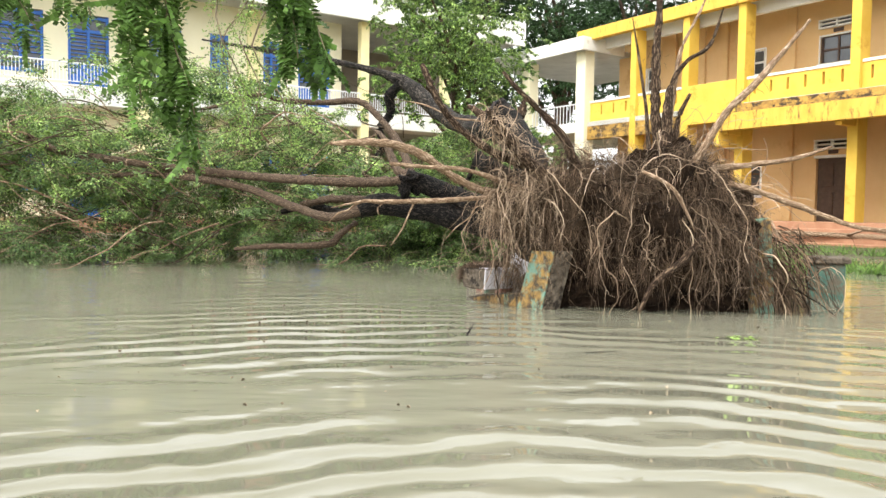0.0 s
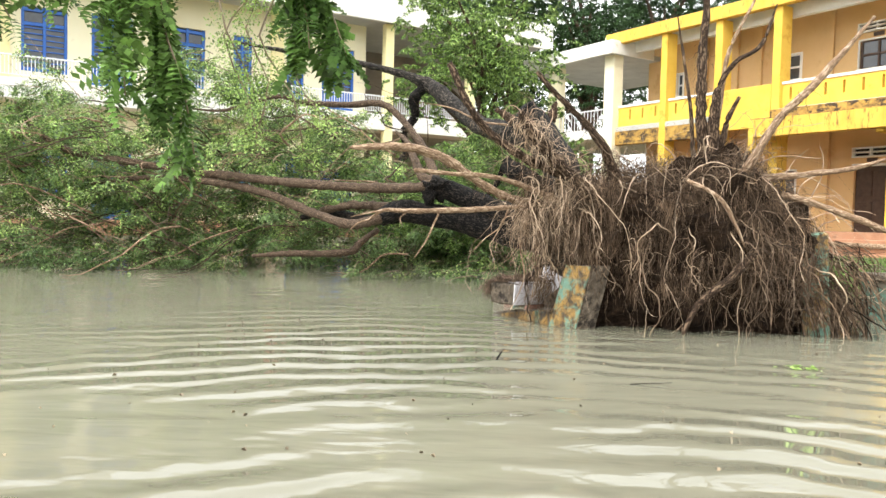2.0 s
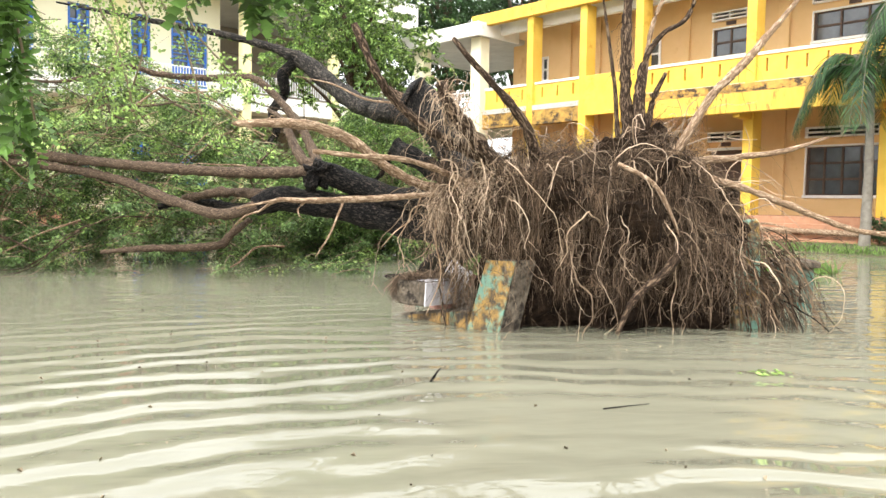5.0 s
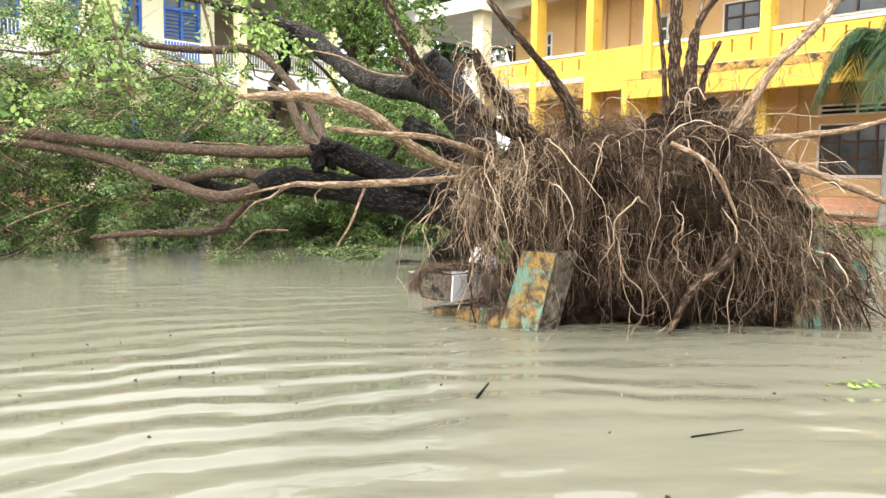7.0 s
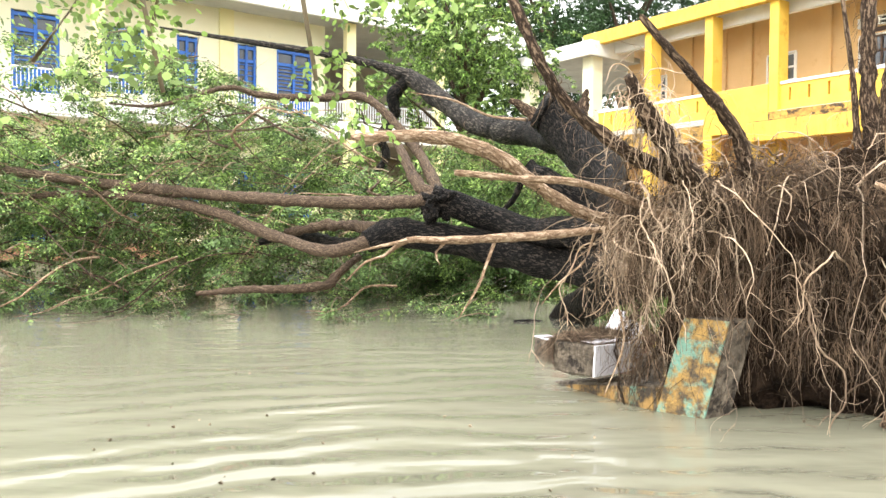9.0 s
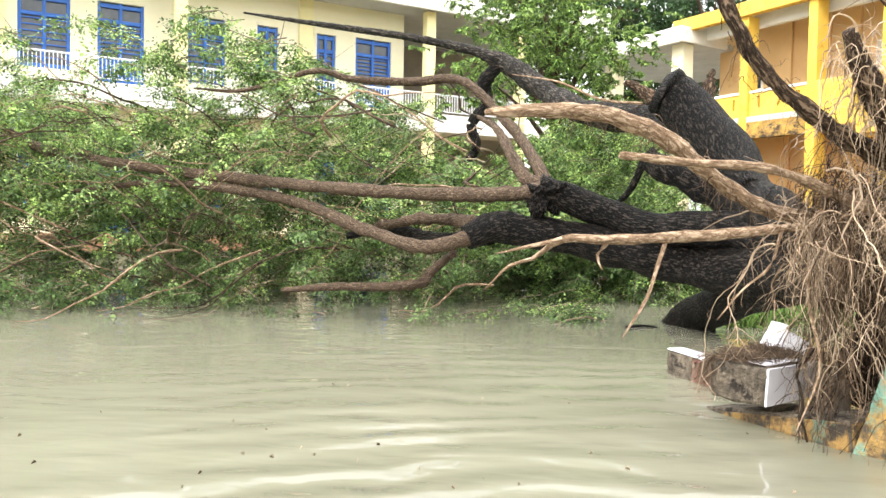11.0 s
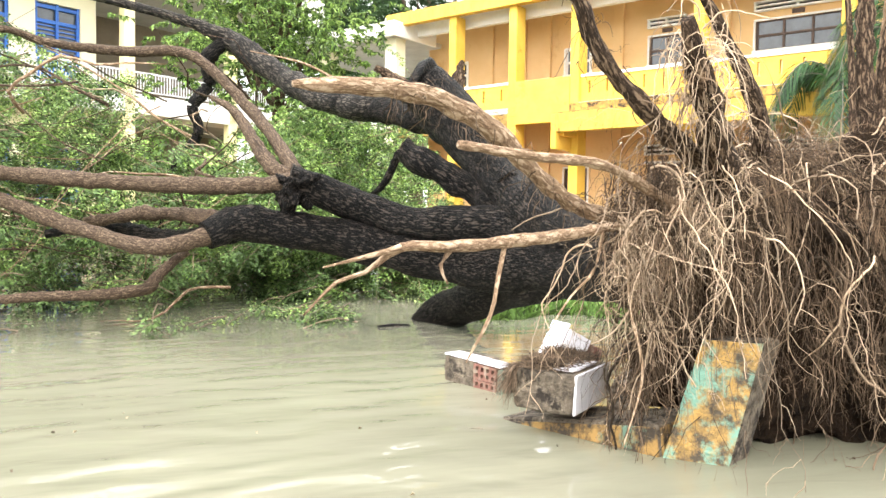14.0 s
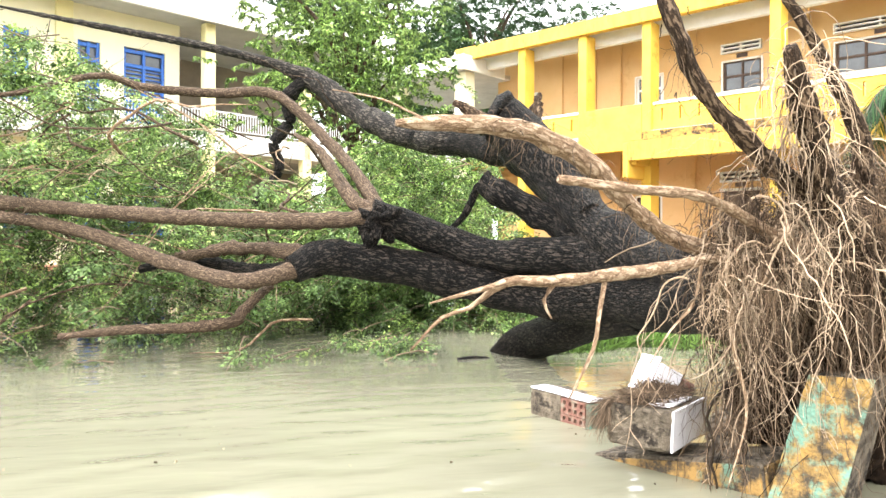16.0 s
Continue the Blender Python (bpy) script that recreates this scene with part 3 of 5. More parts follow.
    part("solid_parapet", box(3.45, 5.42, FRONT - 0.2, FRONT + 0.02, 4.16, RAIL - 0.02, 0.01), YELLOW, p, "plain bright yellow parapet panel")
    part("slab_edge", box(5.42, LEFT_END, FRONT - 0.3, FRONT - 0.02, 4.0, FLOOR2 - 0.02, 0.015), YDIRT, p, "rain-stained slab edge")
    part("slab_edge", box(RIGHT_END, 3.45, FRONT - 0.3, FRONT + 0.03, 4.3, FLOOR2 - 0.02, 0.015), YDIRT, p, "rain-stained slab edge")
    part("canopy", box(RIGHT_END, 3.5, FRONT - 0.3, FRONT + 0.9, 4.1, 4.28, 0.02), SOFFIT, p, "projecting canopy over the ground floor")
    part("canopy_beam", box(RIGHT_END, 3.5, FRONT + 0.76, FRONT + 0.96, 3.72, 4.30, 0.02), YSTAIN, p, "stained yellow canopy beam")
    part("canopy_top", box(RIGHT_END, 3.48, FRONT + 0.03, FRONT + 0.955, 4.285, 4.315), YDIRT, p, "mould-blackened canopy top")
    part("canopy_beam", box(3.36, 3.54, FRONT - 0.3, FRONT + 0.98, 3.22, 4.26, 0.02), YELLOW, p)
    for s in posts[2:]:
        part("canopy_bracket", box(s - 0.11, s + 0.11, FRONT, FRONT + 0.76, 3.62, 4.10, 0.015), YELLOW, p)
    for a, b, c, d in wins_up:
        casement(p, a, b, c, d, 0, 3 if b - a > 1.5 else 2 if b - a > 0.6 else 1, 2, BROWN if b - a > 1.0 else WHITE, WHITE)
        if b - a > 1.0:
            slatted_vent(p, a, b, d + 0.28, d + 0.52, 0.11)
            plaque(p, (a + b) / 2, d + 0.10, 0.0)
    for a, b, c, d in wins_dn:
        casement(p, a, b, c, d, 0, 4 if b - a > 1.5 else 2, 3, BROWN, WHITE)
        if b - a > 1.0:
            slatted_vent(p, a, b, d + 0.30, d + 0.58, 0.11)
    for a, b, c, d in doors_dn:
        dr = part("door", box(a, b, -0.16, -0.12, c, d), BROWN, p, "dark brown panelled double door")
        for q in (0.04, 0.52):
            for z in (0.08, 0.55):
                part("door_panel", box(a + (b - a) * q, a + (b - a) * (q + 0.44), -0.12, -0.09, c + (d - c) * z, c + (d - c) * (z + 0.38), 0.01), BROWN, dr)
        part("door_frame", box(a - 0.08, b + 0.08, -0.1, 0.03, d, d + 0.09, 0.01), WHITE, dr)
        slatted_vent(p, a, b, d + 0.30, d + 0.58, 0.11)
        plaque(p, (a + b) / 2, d + 0.13, 0.0)
    # parapet tank behind the roof edge
    part("roof_ridge", box(2.0, 5.5, -2.5, -0.5, ROOF - 0.06, ROOF + 0.5, 0.05), WHITE, p, "pale sheet roof over the stair head")


build_yellow()

# ---- the cream school building with blue joinery ----
cream = empty("classroom_building", pose(-8.77, 28.08, 0, 0, 0, 33.0), "cream two-storey classroom building with blue doors and shutters", "building")


def build_cream():
    """Local x runs along the wall, local -y is towards the yard."""
    p = cream
    x0, x1 = -16.0, 5.52
    doors = [(-4.37, -3.10), (3.69, 5.03), (-12.4, -11.1)]
    wins = [(-6.4, -5.08), (2.30, 2.97), (0.30, 0.98), (-1.9, -0.7), (-8.8, -7.5), (-10.5, -9.2)]
    holes_up = [(a, b, FLOOR2, 7.35) for a, b in doors] + [(a, b, 5.25, 7.30) for a, b in wins]
    holes_dn = [(a, b, 0.6, 3.1) for a, b in doors] + [(a, b, 1.4, 3.1) for a, b in wins]
    part("upper_wall", wall_with_holes(x0, x1, FLOOR2 - 0.4, 8.4, 0, 0.25, holes_up), CREAM, p, "cream upper wall")
    part("lower_wall", wall_with_holes(x0, x1, 0, FLOOR2 - 0.4, 0, 0.25, holes_dn), CREAM, p, "cream ground floor wall")
    part("gable_wall", box(x1 - 0.25, x1, 0.25, 5, 0, 8.4), CREAM, p)
    part("gable_wall", box(x0, x0 + 0.25, 0.25, 7, 0, 8.4), CREAM, p)
    # back wall of the corridor, painted dark for its shade
    part("recess_wall", box(x1, 13.5, 4.2, 4.45, 0, 8.4), RECESS, p, "open corridor wall, grey-brown with its shade painted in")
    part("recess_floor", box(x1, 13.5, -1.1, 4.2, 4.3, FLOOR2), SOFFIT, p)
    part("balcony_slab", box(x0, 13.5, -1.15, 0, 4.22, FLOOR2, 0.02), WHITE, p, "white balcony slab with streaked edge")
    part("balcony_kerb", box(x0, 13.5, -1.15, -1.0, FLOOR2, FLOOR2 + 0.12, 0.01), WHITE, p)
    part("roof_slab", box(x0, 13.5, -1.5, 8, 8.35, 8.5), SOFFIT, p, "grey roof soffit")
    part("roof_fascia", box(x0 - 0.1, 13.6, -1.62, -1.5, 8.22, 9.25, 0.02), WHITE, p, "tall white roof fascia")
    part("plinth", box(x0, 13.5, -1.3, 0, 0, 0.6, 0.02), TERRA, p)
    for s in (6.0, -2.24, 9.8, -9.0):
        part("column", box(s - 0.18, s + 0.18, -1.15, -0.83, 0.6, 8.3, 0.02), PALEY, p, "pale yellow balcony column")
    for s in (1.9, -6.95):
        part("pilaster", box(s - 0.24, s + 0.24, -0.12, 0, FLOOR2, 8.35, 0.01), PALEY, p, "pale yellow pilaster")
    rail = part("handrail", box(x0, 13.5, -1.09, -1.04, 5.50, 5.55, 0.01), RAILP, p, "white steel balcony handrail")
    part("bottom_rail", box(x0, 13.5, -1.08, -1.05, 4.93, 4.96, 0.005), RAILP, p)
    n = 215
    for i in range(n):
        s = -8.5 + 21.8 * i / n
        if i == 0:
            first = part("baluster", box(-0.012, 0.012, -1.077, -1.053, 4.95, 5.51), RAILP, p)
            first.location.x = s
        else:
            o = new("baluster", first.data)
            o.parent = p
            o.location.x = s
    for a, b in doors + wins:
        is_door = (a, b) in doors
        for lo, hi in ((FLOOR2 if is_door else 5.25, 7.35 if is_door else 7.30), (0.6 if is_door else 1.4, 3.1)):
            w = part("door" if is_door else "window", box(a, b, 0.16, 0.18, lo, hi), GLASS, p, "blue framed glazed door" if is_door else "blue framed glazed window")
            t = 0.09
            for c, d in ((a, a + t), (b - t, b), ((a + b) / 2 - t / 2, (a + b) / 2 + t / 2)):
                part("frame_post", box(c, d, 0.06, 0.14, lo, hi, 0.008), BLUE, w)
            cross = [lo + 0.02, hi - 0.16, hi - 0.60] + ([lo + 0.9] if is_door else [])
            for z in cross:
                part("frame_rail", box(a, b, 0.07, 0.135, z, z + 0.11, 0.008), BLUE, w)
            if is_door:
                part("door_panel", box(a + t, b - t, 0.10, 0.13, lo + 0.1, lo + 0.92, 0.01), BLUE, w)
            m = 7
            for i in range(m):
                z = hi - 0.65 - i * (hi - lo - (1.75 if is_door else 0.8)) / m
                part("louvre", box(a + t, b - t, 0.10, 0.128, z - 0.035, z, 0.004), BLUE, w)


build_cream()


# ---- white covered link between the two buildings ----
def build_link():
    p = empty("covered_walkway", YB, "white flat-roofed walkway joining the two school buildings", "walkway")
    part("roof", box(10.3, 16.5, -4.0, FRONT + 0.5, 7.62, 7.80, 0.02), SOFFIT, p)
    part("fascia", box(10.25, 16.5, FRONT + 0.5, FRONT + 0.62, 7.56, 8.1, 0.02), WHITE, p, "white roof fascia")
    part("fascia", box(10.15, 10.25, FRONT - 1.8, FRONT + 0.62, 7.56, 8.1, 0.02), WHITE, p, "white roof fascia")
    part("floor", box(10.9, 16.5, -4.0, FRONT + 0.2, 4.3, FLOOR2, 0.02), WHITE, p)
    for s, y in ((10.72, FRONT - 0.1), (10.72, -0.9), (14.2, FRONT - 0.1)):
        part("column", box(s - 0.27, s + 0.27, y - 0.27, y + 0.27, 0, 7.62, 0.02), CREAM, p, "cream square column")
    for i in range(26):
        x = 11.1 + i * 0.2
        part("baluster", box(x - 0.012, x + 0.012, FRONT - 0.05, FRONT - 0.02, FLOOR2, 5.5), RAILP, p)
    part("handrail", box(11.0, 16.4, FRONT - 0.06, FRONT - 0.01, 5.5, 5.55), RAILP, p)


build_link()

# ---- the fallen tree ----
tree = empty("fallen_tree", pose(1.4, 8.4, 0), "uprooted tree lying in flood water with leafy crown", "tree")
TI = Matrix.Translation((-1.4, -8.4, 0))


def limb(name, pts, radii, mat, label="", sides=12, rough=0.14, step=0.07, seed=1, grain=3.0):
    return tube(name, [TI @ Vector(q) for q in pts], radii, mat, tree, label, sides, rough, step, seed, grain)


limb_lines = {}


def build_limbs():
    T = dict(
        trunk=([(1.5, 8.2, 0.9), (1.42, 9.20, 0.80), (1.38, 10.0, 0.76), (1.02, 10.9, 0.72), (0.35, 11.3, 0.83), (-0.35, 11.4, 0.97), (-0.93, 11.4, 1.05), (-1.23, 11.3, 0.93)], [0.34, 0.27, 0.26, 0.22, 0.19, 0.17, 0.16, 0.13], BARKD, "black wet trunk with furrowed bark"),
        lower_limb=([(-1.0, 11.4, 1.0), (-1.23, 11.3, 0.93), (-1.71, 11.5, 0.84), (-2.38, 12.0, 1.01), (-3.2, 12.4, 1.29), (-4.36, 12.9, 1.47), (-5.3, 13.3, 1.51), (-6.4, 13.5, 1.4)], [0.14, 0.13, 0.12, 0.12, 0.11, 0.095, 0.08, 0.04], BARKM, "grey-brown lower limb"),
        upper_trunk=([(1.41, 9.2, 0.98), (1.38, 10.0, 1.0), (1.15, 10.6, 1.06), (0.55, 11.1, 1.07), (0.06, 11.4, 1.22), (-0.55, 11.4, 1.44)], [0.24, 0.24, 0.19, 0.165, 0.16, 0.15], BARKD, "dark upper trunk fork"),
        middle_limb=([(-0.5, 11.4, 1.42), (-0.87, 11.5, 1.37), (-1.71, 11.8, 1.38), (-2.6, 12.1, 1.43), (-4.22, 12.85, 1.58), (-5.86, 13.3, 1.78), (-6.83, 13.5, 1.96), (-7.52, 13.7, 2.33), (-7.9, 13.8, 2.8)], [0.14, 0.13, 0.12, 0.115, 0.11, 0.105, 0.095, 0.075, 0.04], BARKM, "long pale brown limb"),
        rising_limb=([(-0.45, 11.4, 1.45), (-0.60, 11.9, 1.80), (-0.82, 12.4, 2.17), (-1.35, 12.8, 2.71), (-1.99, 12.9, 2.72), (-2.64, 12.8, 2.73), (-3.06, 12.7, 2.80), (-3.84, 12.6, 2.56), (-4.4, 12.5, 2.56)], [0.12, 0.10, 0.095, 0.085, 0.075, 0.065, 0.05, 0.04, 0.015], BARKM, "rising grey-brown limb"),
        fork_limb=([(1.4, 9.8, 0.95), (1.30, 10.6, 1.30), (1.22, 11.2, 1.61), (1.10, 12.0, 2.06), (0.76, 13.0, 2.33), (0.30, 14.0, 2.51)], [0.24, 0.24, 0.23, 0.22, 0.20, 0.195], BARKD, "thick black fork of the trunk"),
        arching_limb=([(0.76, 13.0, 2.33), (0.30, 14.0, 2.51), (-0.13, 15.0, 2.91), (-0.75, 15.8, 3.51), (-1.0, 15.9, 3.64), (-1.3, 16.0, 3.77), (-1.8, 16.15, 3.92), (-2.45, 16.3, 4.07), (-3.3, 16.45, 4.22), (-4.2, 16.6, 4.38), (-5.2, 16.7, 4.55)], [0.20, 0.195, 0.18, 0.165, 0.13, 0.085, 0.075, 0.068, 0.055, 0.045, 0.02], BARKG, "massive dark arching limb"),
        dark_branch=([(-0.9, 15.85, 3.55), (-1.12, 15.95, 3.28), (-1.10, 16.0, 2.95), (-1.32, 16.0, 2.62), (-1.25, 16.0, 2.25), (-1.6, 16.0, 1.7), (-1.75, 16.0, 0.9)], [0.11, 0.12, 0.10, 0.09, 0.08, 0.06, 0.04], BARKD, "black drooping branch"),
        broken_stub=([(1.25, 10.7, 1.15), (1.08, 11.1, 1.35), (0.76, 11.3, 1.55), (0.49, 11.45, 1.75)], [0.15, 0.13, 0.12, 0.11], BARKD, "broken dark branch stub"),
        torn_stub=([(1.27, 10.7, 1.35), (1.22, 11.3, 1.75), (1.06, 11.75, 2.12), (0.86, 11.95, 2.36), (0.70, 12.0, 2.46)], [0.22, 0.25, 0.27, 0.30, 0.24], BARKD, "broken-off limb with a torn jagged end"),
        stub_spike=([(1.02, 11.85, 2.2), (1.16, 11.92, 2.42), (1.22, 11.95, 2.62), (1.24, 11.95, 2.70)], [0.14, 0.10, 0.07, 0.02], BARKR, "torn red-brown splinter"),
        stub_prong=([(0.66, 11.95, 2.38), (0.50, 12.0, 2.50), (0.36, 12.0, 2.58)], [0.10, 0.06, 0.035], BARKR, ""),
        moss_branch=([(0.55, 12.0, 2.35), (0.15, 12.2, 2.42), (-0.3, 12.3, 2.62), (-0.8, 12.4, 2.72)], [0.018, 0.015, 0.012, 0.005], BARKL, ""),
        split_limb=([(-0.35, 11.4, 1.37), (-0.68, 11.6, 1.57), (-0.94, 12.2, 2.08), (-1.16, 12.6, 2.28)], [0.12, 0.12, 0.07, 0.04], BARKM, "split torn limb"),
        low_stub=([(-0.9, 11.45, 1.02), (-1.3, 11.9, 1.10), (-1.75, 12.3, 1.12), (-2.3, 12.6, 1.02)], [0.12, 0.10, 0.09, 0.06], BARKM, ""),
        cut_branch=([(0.62, 11.35, 1.62), (0.50, 11.5, 1.72), (0.36, 11.7, 1.40), (0.1, 12.1, 1.15)], [0.06, 0.05, 0.035, 0.02], BARKD, ""),
        sunken_limb=([(1.36, 10.0, 0.62), (1.30, 10.9, 0.46), (1.26, 11.7, 0.28), (1.22, 12.3, 0.10), (1.15, 12.7, -0.14), (1.08, 13.0, -0.42)], [0.15, 0.18, 0.22, 0.25, 0.26, 0.24], BARKD, "mossy limb dipping into the water"),
        low_branch=([(-1.0, 11.4, 0.95), (-1.6, 12.2, 0.9), (-2.2, 12.8, 1.0), (-2.7, 13.0, 0.9)], [0.11, 0.10, 0.08, 0.05], BARKD, ""),
        water_branch=([(-1.4, 12.5, 0.75), (-1.66, 12.25, 0.52), (-1.74, 12.2, 0.42), (-2.17, 12.2, 0.37), (-2.7, 12.2, 0.36), (-3.3, 12.3, 0.30)], [0.05, 0.06, 0.065, 0.06, 0.05, 0.03], BARKM, ""),
    )
    R = dict(
        torn_root=([(0.95, 8.0, 1.05), (0.44, 7.8, 1.15), (0.19, 7.7, 1.24), (0.0, 7.6, 1.35), (-0.22, 7.5, 1.49), (-0.47, 7.4, 1.57), (-0.69, 7.3, 1.58), (-0.9, 7.2, 1.56), (-1.04, 7.16, 1.55)], [0.07, 0.055, 0.05, 0.05, 0.055, 0.055, 0.05, 0.04, 0.018], BARKL, "pale torn root with stripped bark"),
        reaching_root=([(0.95, 7.8, 1.12), (0.5, 7.65, 1.09), (0.07, 7.4, 1.05), (-0.26, 7.2, 1.03), (-0.55, 7.0, 1.02), (-0.72, 6.95, 1.02), (-0.84, 6.95, 0.94), (-0.93, 6.95, 0.91), (-1.03, 6.95, 0.81)], [0.05, 0.042, 0.04, 0.036, 0.03, 0.022, 0.014, 0.01, 0.005], BARKL, "long pale root"),
        rootlet=([(-0.26, 7.2, 1.02), (-0.31, 7.14, 0.9), (-0.36, 7.08, 0.78), (-0.46, 7.05, 0.62)], [0.012, 0.012, 0.010, 0.004], BARKL, ""),
        side_rootlet=([(-0.52, 7.02, 1.02), (-0.58, 6.98, 0.96), (-0.56, 6.96, 0.9)], [0.010, 0.008, 0.004], BARKL, ""),
        end_rootlet=([(-0.72, 6.95, 1.02), (-0.86, 6.9, 0.99), (-0.98, 6.9, 0.96)], [0.014, 0.008, 0.003], BARKL, ""),
        hanging_rootlet=([(0.35, 7.55, 1.07), (0.28, 7.5, 0.9), (0.15, 7.45, 0.8), (0.02, 7.4, 0.66)], [0.014, 0.012, 0.009, 0.004], BARKL, ""),
        loose_rootlet=([(0.5, 7.6, 1.08), (0.46, 7.5, 0.75), (0.5, 7.45, 0.45), (0.38, 7.4, 0.15)], [0.014, 0.012, 0.009, 0.004], BARKL, ""),
        broken_root=([(1.3, 7.75, 1.15), (0.95, 7.5, 1.32), (0.70, 7.28, 1.52), (0.52, 7.14, 1.70), (0.40, 7.06, 1.87)], [0.085, 0.075, 0.068, 0.06, 0.03], BARKR, "thick broken root with splintered head"),
        thin_root=([(0.8, 7.55, 1.15), (0.58, 7.5, 1.23), (0.37, 7.4, 1.30), (0.16, 7.3, 1.34), (-0.16, 7.2, 1.35), (-0.48, 7.1, 1.37)], [0.035, 0.03, 0.026, 0.024, 0.022, 0.018], BARKL, ""),
        rising_root=([(1.6, 7.8, 1.2), (1.23, 7.65, 1.28), (0.78, 7.5, 1.40), (0.43, 7.3, 1.53), (0.13, 7.2, 1.73), (-0.04, 7.1, 1.94), (-0.15, 7.1, 2.17), (-0.2, 7.1, 2.27)], [0.10, 0.085, 0.07, 0.06, 0.055, 0.045, 0.04, 0.03], BARKR, "thick upturned root"),
        spike_root=([(1.35, 7.8, 1.35), (1.29, 7.7, 1.48), (1.18, 7.6, 1.67), (0.94, 7.5, 1.91), (0.71, 7.4, 2.10), (0.56, 7.4, 2.27)], [0.09, 0.07, 0.06, 0.045, 0.04, 0.03], BARKR, "upturned root"),
        stem_root=([(2.2, 7.95, 1.3), (2.18, 7.9, 1.64), (2.15, 7.9, 1.95), (2.14, 7.9, 2.32), (2.14, 7.9, 2.63), (2.16, 7.9, 3.05), (2.12, 7.9, 3.5)], [0.12, 0.085, 0.075, 0.055, 0.05, 0.04, 0.02], BARKR, "upright broken root stem"),
        forked_root=([(2.24, 7.85, 1.5), (2.26, 7.85, 2.05), (2.29, 7.85, 2.26), (2.42, 7.8, 2.47), (2.64, 7.8, 2.63), (2.77, 7.8, 3.0)], [0.07, 0.05, 0.03, 0.022, 0.02, 0.008], BARKR, ""),
        thin_stem=([(2.1, 7.9, 1.5), (2.05, 7.9, 2.0), (1.98, 7.88, 2.4), (1.88, 7.85, 2.9)], [0.03, 0.022, 0.016, 0.006], BARKR, ""),
        short_stem=([(2.3, 7.85, 1.5), (2.36, 7.83, 1.9), (2.46, 7.8, 2.15)], [0.035, 0.03, 0.02], BARKR, ""),
        tall_stem=([(2.26, 7.95, 1.5), (2.33, 7.95, 2.1), (2.40, 7.95, 2.6), (2.62, 7.92, 3.1), (2.66, 7.9, 3.4)], [0.04, 0.028, 0.02, 0.014, 0.005], BARKL, ""),
        cross_root=([(1.9, 7.4, 1.35), (2.15, 7.3, 1.2), (2.3, 7.27, 0.95), (2.38, 7.28, 0.78)], [0.02, 0.022, 0.018, 0.008], BARKL, "pale bent root"),
        front_root=([(2.5, 7.35, 0.75), (2.25, 7.25, 0.5), (2.0, 7.22, 0.3), (1.85, 7.2, 0.02)], [0.045, 0.04, 0.03, 0.02], BARKR, ""),
        slanting_root=([(2.4, 7.6, 1.35), (2.5, 7.5, 1.56), (2.69, 7.45, 1.91), (2.93, 7.4, 2.17), (3.16, 7.35, 2.46), (3.4, 7.3, 2.77)], [0.06, 0.045, 0.04, 0.032, 0.028, 0.015], BARKL, "slanting pale root"),
        trailing_root=([(2.8, 7.6, 1.25), (3.0, 7.5, 1.19), (3.45, 7.4, 1.02), (3.9, 7.3, 0.85), (4.34, 7.2, 0.77), (4.59, 7.0, 0.48), (4.85, 6.9, 0.3), (5.3, 6.8, -0.05)], [0.04, 0.035, 0.03, 0.026, 0.026, 0.024, 0.02, 0.014], BARKL, "trailing pale root"),
        side_root=([(2.5, 7.7, 1.38), (3.11, 7.5, 1.45), (3.38, 7.4, 1.5), (3.65, 7.3, 1.6)], [0.04, 0.03, 0.024, 0.01], BARKL, ""),
    )
    for i, (k, (pts, rad, mat, lab)) in enumerate([*T.items(), *R.items()]):
        limb_lines[k] = (pts, rad)
        shrink = {"torn_root": 0.72, "rising_root": 0.68, "stem_root": 0.80, "spike_root": 0.64, "rising_limb": 0.62, "middle_limb": 0.60, "lower_limb": 0.56, "arching_limb": 0.86, "fork_limb": 0.84, "trunk": 0.96, "split_limb": 0.62, "low_branch": 0.8, "reaching_root": 0.6, "hanging_rootlet": 0.6, "loose_rootlet": 0.6, "rootlet": 0.7, "low_stub": 0.72}.get(k, 0.9)
        rad = [r * shrink for r in rad]
        limb(k, pts, rad, mat, lab, sides=32 if rad[0] > 0.12 else 18 if rad[0] > 0.05 else 10, rough={BARKL: 0.32, BARKR: 0.34, BARKG: 0.22}.get(mat, 0.24) if "stub" not in k else 0.5, seed=i + 1, step=0.035 if rad[0] > 0.05 else 0.04)


build_limbs()


PLATE_X = [0.7, 0.95, 1.2, 2.05, 2.4, 2.75, 3.05, 3.4, 3.8, 4.3]
PLATE_Z = [1.12, 1.36, 1.46, 1.44, 1.62, 1.47, 1.32, 1.06, 0.52, 0.0]


def strands(start, heading, length, weight, kink, k=11):
    """Roots that leave their start along heading, bend with gravity and wander."""
    n = len(start)
    P = np.empty((n, k, 3))
    P[:, 0] = start
    d = heading / (np.linalg.norm(heading, axis=1, keepdims=True) + 1e-9)
    for i in range(1, k):
        d = d * 0.8 + np.array([0, 0, -1.0]) * weight[:, None] + rng.normal(0, 1, (n, 3)) * kink[:, None]
        d /= np.linalg.norm(d, axis=1, keepdims=True) + 1e-9
        P[:, i] = P[:, i - 1] + d * (length / (k - 1))[:, None]
    P[:, :, 2] = np.maximum(P[:, :, 2], -0.04)
    return P


